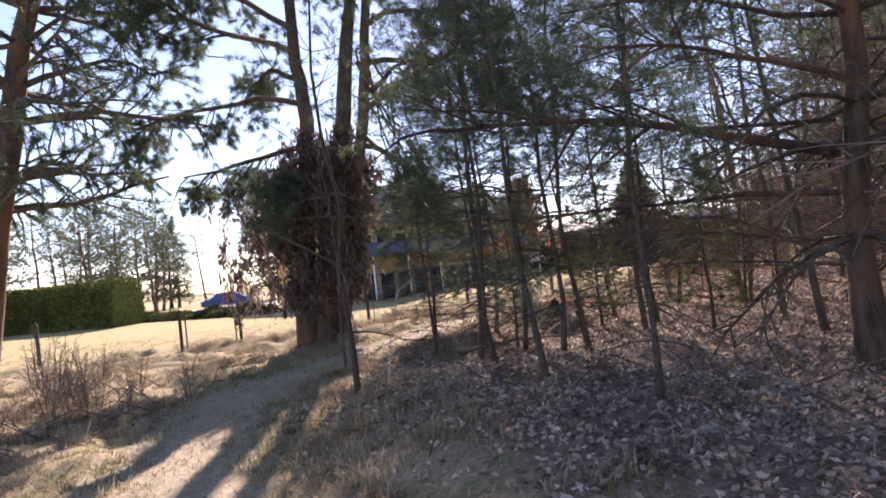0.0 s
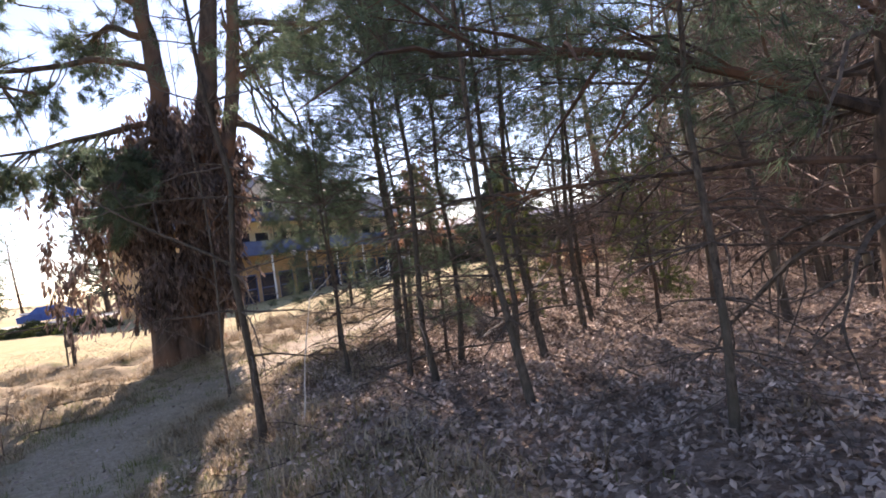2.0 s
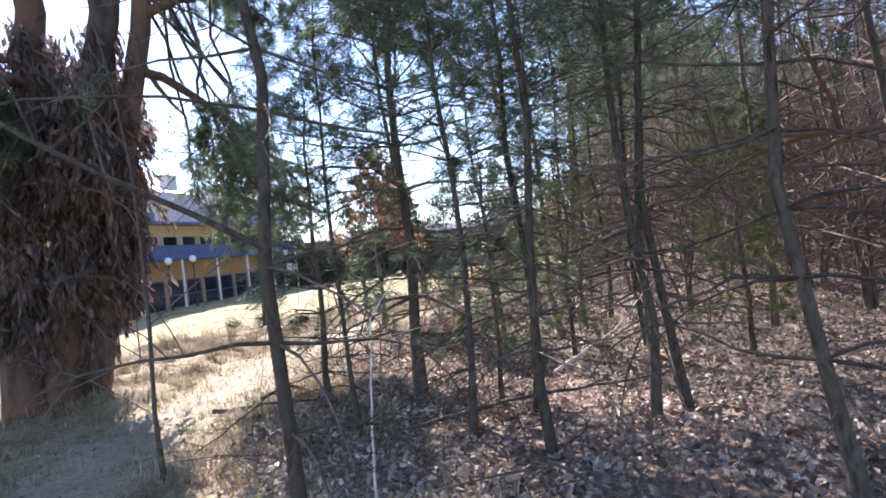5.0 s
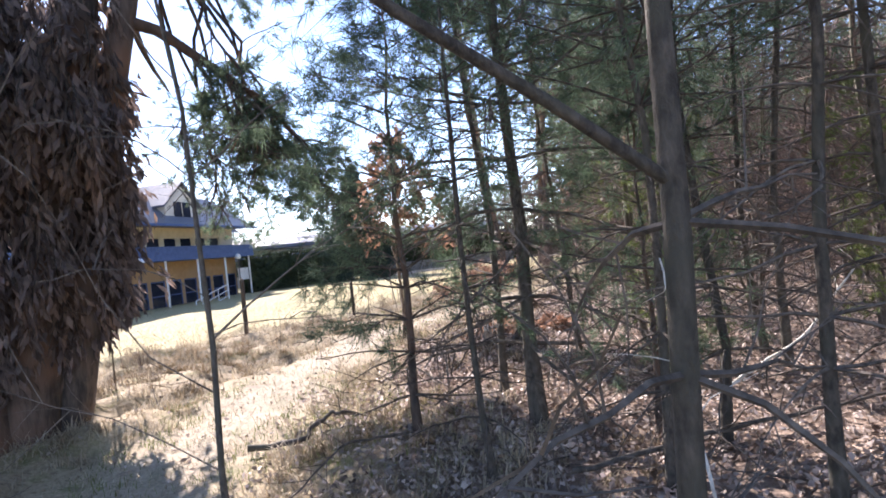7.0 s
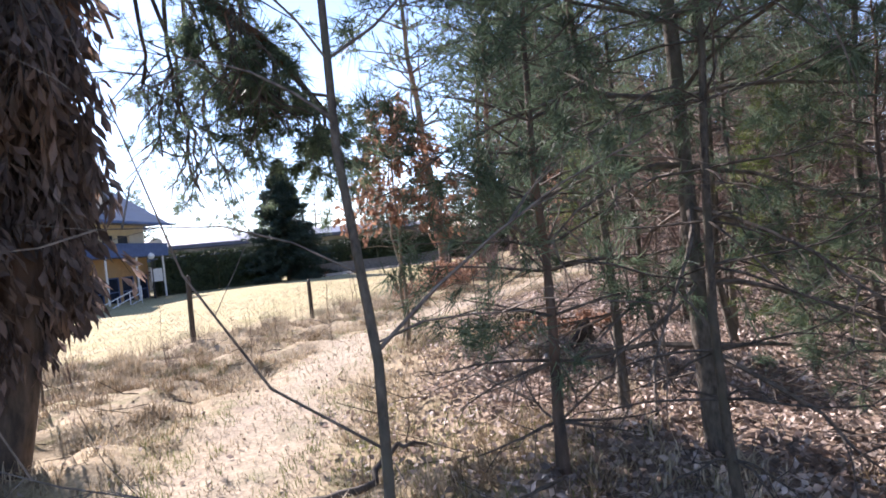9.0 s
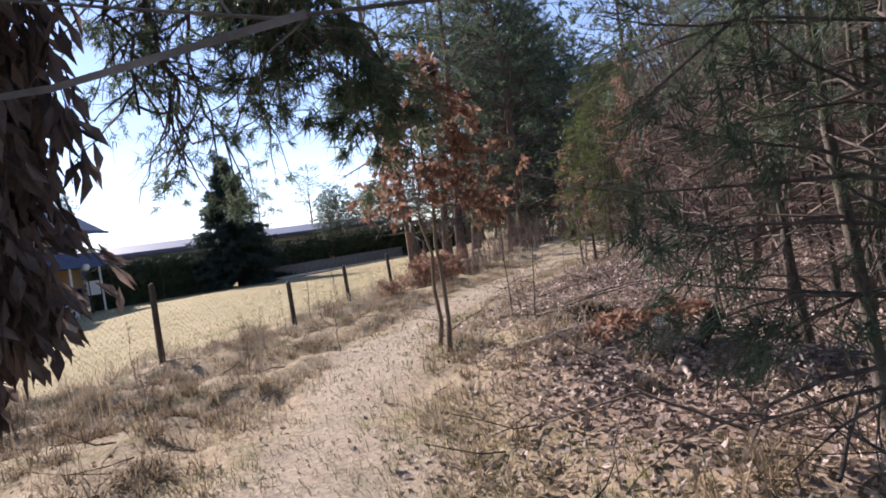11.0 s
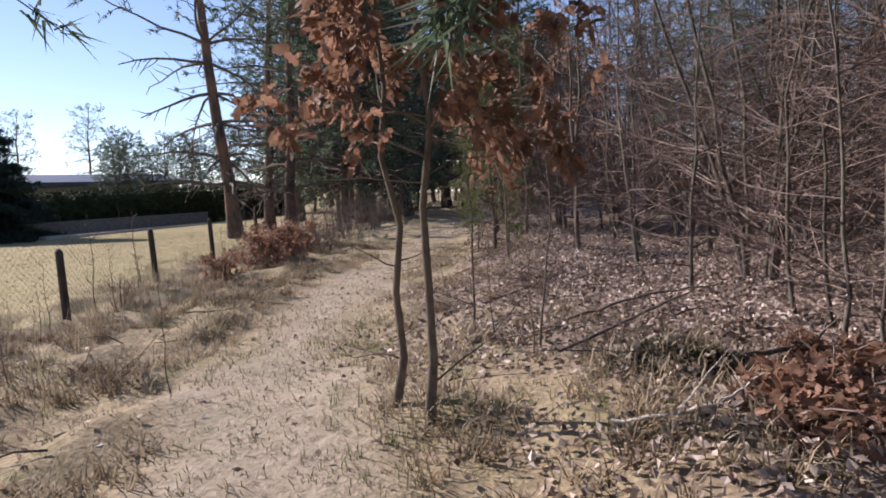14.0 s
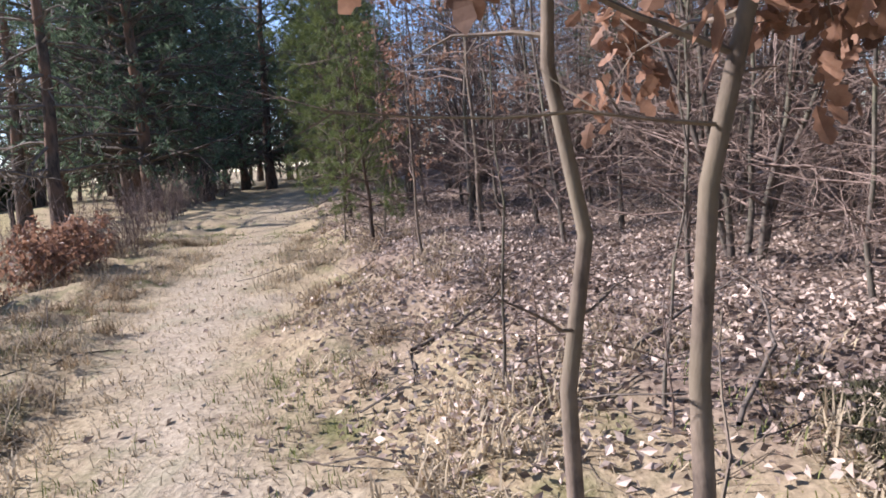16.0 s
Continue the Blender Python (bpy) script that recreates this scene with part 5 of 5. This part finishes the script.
fallen("long fallen branch across the wood edge", [(3.0, 13.3, 0.05), (3.5, 12.9, 0.1), (4.2, 12.75, 0.12)], 0.018, TWIG, 3)
fallen("arched fallen branch over the leaf litter", [(4.0, 14.6, 0.05), (4.6, 14.0, 0.2), (5.4, 13.4, 0.15)], 0.014, TWIG, 5)
fallen("grey fallen branch in the leaf litter", [(4.4, 15.9, 0.03), (5.2, 15.4, 0.06), (6.2, 15.2, 0.06)], 0.014, TWIG, 5)
for k, (x, y) in enumerate(((0.2, 10.9), (0.6, 11.3), (-0.3, 10.4), (1.4, 11.0), (0.9, 10.6), (0.3, 6.6), (1.9, 6.2), (2.6, 4.6))):
    a = k * 1.7
    fallen("tangle of dead grey brushwood on the ground", [(x, y, 0.05), (x + 0.6 * math.cos(a), y + 0.6 * math.sin(a), 0.28), (x + 1.2 * math.cos(a), y + 1.2 * math.sin(a), 0.12)], 0.011, TWIG, 8, "brushwood")
for k in range(26):   # brushwood heap left of the path
    x, y, a = cr.uniform(-7.5, -3.9), cr.uniform(6.5, 11.5), cr.uniform(0, 6.28)
    if off_line(np.array([x]), np.array([y]), TRAIL)[0] < 1.0:
        continue
    fallen("grey brushwood heap beside the path", [(x, y, 0.03), (x + 0.5 * math.cos(a), y + 0.5 * math.sin(a), 0.3), (x + 1.1 * math.cos(a), y + 1.1 * math.sin(a), 0.1)], 0.009, TWIG, 9, "brushwood")

# broken stump, root and log at the wood edge
def stump(x, y):
    r = np.random.default_rng(404)
    e = thing("tree_stump", "small pale splintered tree stump in dead leaves", "stump")
    body, splint = Mesh(), Mesh()
    tube(body, [(0, 0, -0.1), (0.0, 0.0, 0.06), (0.01, 0.01, 0.17), (0.015, 0.0, 0.24)], [0.085, 0.062, 0.05, 0.036], 9)
    part("bole", body, STUMP, e)
    for k in range(7):
        a = k * 0.9
        tube(splint, [(0.03 * math.cos(a), 0.03 * math.sin(a), 0.2), (0.035 * math.cos(a), 0.035 * math.sin(a), 0.24 + 0.07 * r.random())], [0.012, 0.004], 4)
    tube(splint, [(0.02, 0.0, 0.21), (0.09, -0.05, 0.24), (0.16, -0.08, 0.22)], [0.017, 0.013, 0.006], 5)
    part("splinters", splint, BIRCH, e)
    return put(e, x, y)


def broken_root(x, y):
    r = np.random.default_rng(405)
    e = thing("broken_root", "dark broken leaning stub with a torn root plate", "root")
    stem, roots = Mesh(), Mesh()
    q = limb(r, (0, 0, -0.08), (0.45, -0.5, 0.8), 0.38, 6, 0.0, 0.08)
    tube(stem, q, [0.07, 0.06, 0.055, 0.055, 0.06, 0.045], 8)
    part("stem", stem, BARK_DARK, e)
    for k in range(14):
        w = limb(r, q[-1] + r.normal(0, 0.03, 3), r.normal(0, 1, 3), r.uniform(0.05, 0.11), 4, 0.2, 0.25)
        tube(roots, w, [0.034, 0.03, 0.022, 0.008], 6)
    tagged(part("root_ends", roots, BARK_DARK, e), kind="stuff")
    return put(e, x, y)


def leaf_heap(x, y, a, b, n, seed):
    r = np.random.default_rng(seed)
    e = thing("fallen_oak_bough", "fallen oak bough heaped with curled russet leaves", "branch")
    wood, fol = Mesh(), Mesh()
    for k in range(16):
        t = r.uniform(0, 6.28)
        p = limb(r, (a * r.uniform(-0.6, 0.6), b * r.uniform(-0.6, 0.6), 0.02), (math.cos(t), math.sin(t), 0.45), r.uniform(0.25, 0.5), 5, 0.5, 0.2)
        tube(wood, p, np.linspace(0.009, 0.003, 5), 4)
    ang, rr = r.uniform(0, 6.28, n), np.sqrt(r.uniform(0, 1, n))
    px, py = a * rr * np.cos(ang), b * rr * np.sin(ang)
    top = 0.2 * np.maximum(0, 1 - rr ** 2) * (0.6 + 0.5 * vnoise(px, py, 0.22, seed))
    gz = height(px + x, py + y) - hz(x, y)
    at = np.stack([px, py, gz + 0.01 + top * r.uniform(0.2, 1, n)], 1)
    lobed(fol, at, r.normal(0, 1, (n, 3)) * (1, 1, 0.6), 0.075, r)
    tagged(part("twigs", wood, TWIG_RED, e), kind="stuff")
    tagged(part("foliage", fol, LEAF_OAK, e, "curled russet oak leaves"), kind="stuff")
    return put(e, x, y)


stump(1.84, 12.34)
broken_root(2.0, 12.22)
leaf_heap(2.55, 12.95, 0.62, 0.42, 900, 406)
leaf_heap(3.3, 12.75, 0.45, 0.3, 420, 407)
fallen("short pale weathered log lying in dead leaves", [(1.66, 12.14, 0.05), (1.48, 12.03, 0.05), (1.3, 11.92, 0.04)], 0.035, STUMP, 0, "log")
fallen("pale bent dead stick lying in the grass", [(2.08, 13.88, 0.04), (2.15, 13.44, 0.06), (2.54, 13.21, 0.1)], 0.012, BIRCH, 2)
fallen("long thin dead branch over the leaf litter", [(3.04, 14.38, 0.05), (3.62, 14.01, 0.14), (4.58, 13.69, 0.2), (5.71, 13.58, 0.2)], 0.012, TWIG, 5)
moss = cover(900, 2.6, 3.4, 13.3, 14.05, lambda x, y, t, f: np.exp(-((x - 3.0) ** 2 + (y - 13.65) ** 2) / 0.06))
blades("moss_tuft", "mossy hummock with matted old grass, shade put into its dark colour", np.repeat(moss, 6, 0) + cr.normal(0, 0.02, (len(moss) * 6, 3)) * (1, 1, 0), 0.07, 0.004, 5, MOSS, 1.2)

# dry weed stalks
stalk = bare("dry upright weed stalk with short side shoots", 0.85, 0.006, 73, 0.3, 7, 0.22, twigs=1, bark=TWIG_RED, name="weed_stalk", category="weed", group="dry weed stalks")
put(stalk, -1.7, 17.6)
for x, y, s in ((2.05, 16.9, 1.0), (0.6, 16.6, 0.9), (-0.3, 17.4, 1.2), (-0.23, 17.5, 0.8), (-1.9, 17.2, 0.8), (1.9, 18.6, 0.9), (4.0, 20.2, 1.1), (5.2, 21.4, 1.3), (5.7, 22.0, 1.5), (4.4, 21.2, 1.6), (7.9, 22.4, 1.3), (2.8, 19.7, 0.8), (3.3, 20.4, 1.0), (1.1, 18.6, 0.7), (-2.2, 15.9, 0.9), (-2.6, 16.4, 1.0), (3.7, 15.1, 1.1), (3.15, 14.6, 1.0), (5.6, 15.4, 0.8), (9.0, 20.6, 0.9), (6.5, 16.2, 0.9), (8.6, 21.0, 1.1)):
    again(stalk, x, y, x * 3, s)
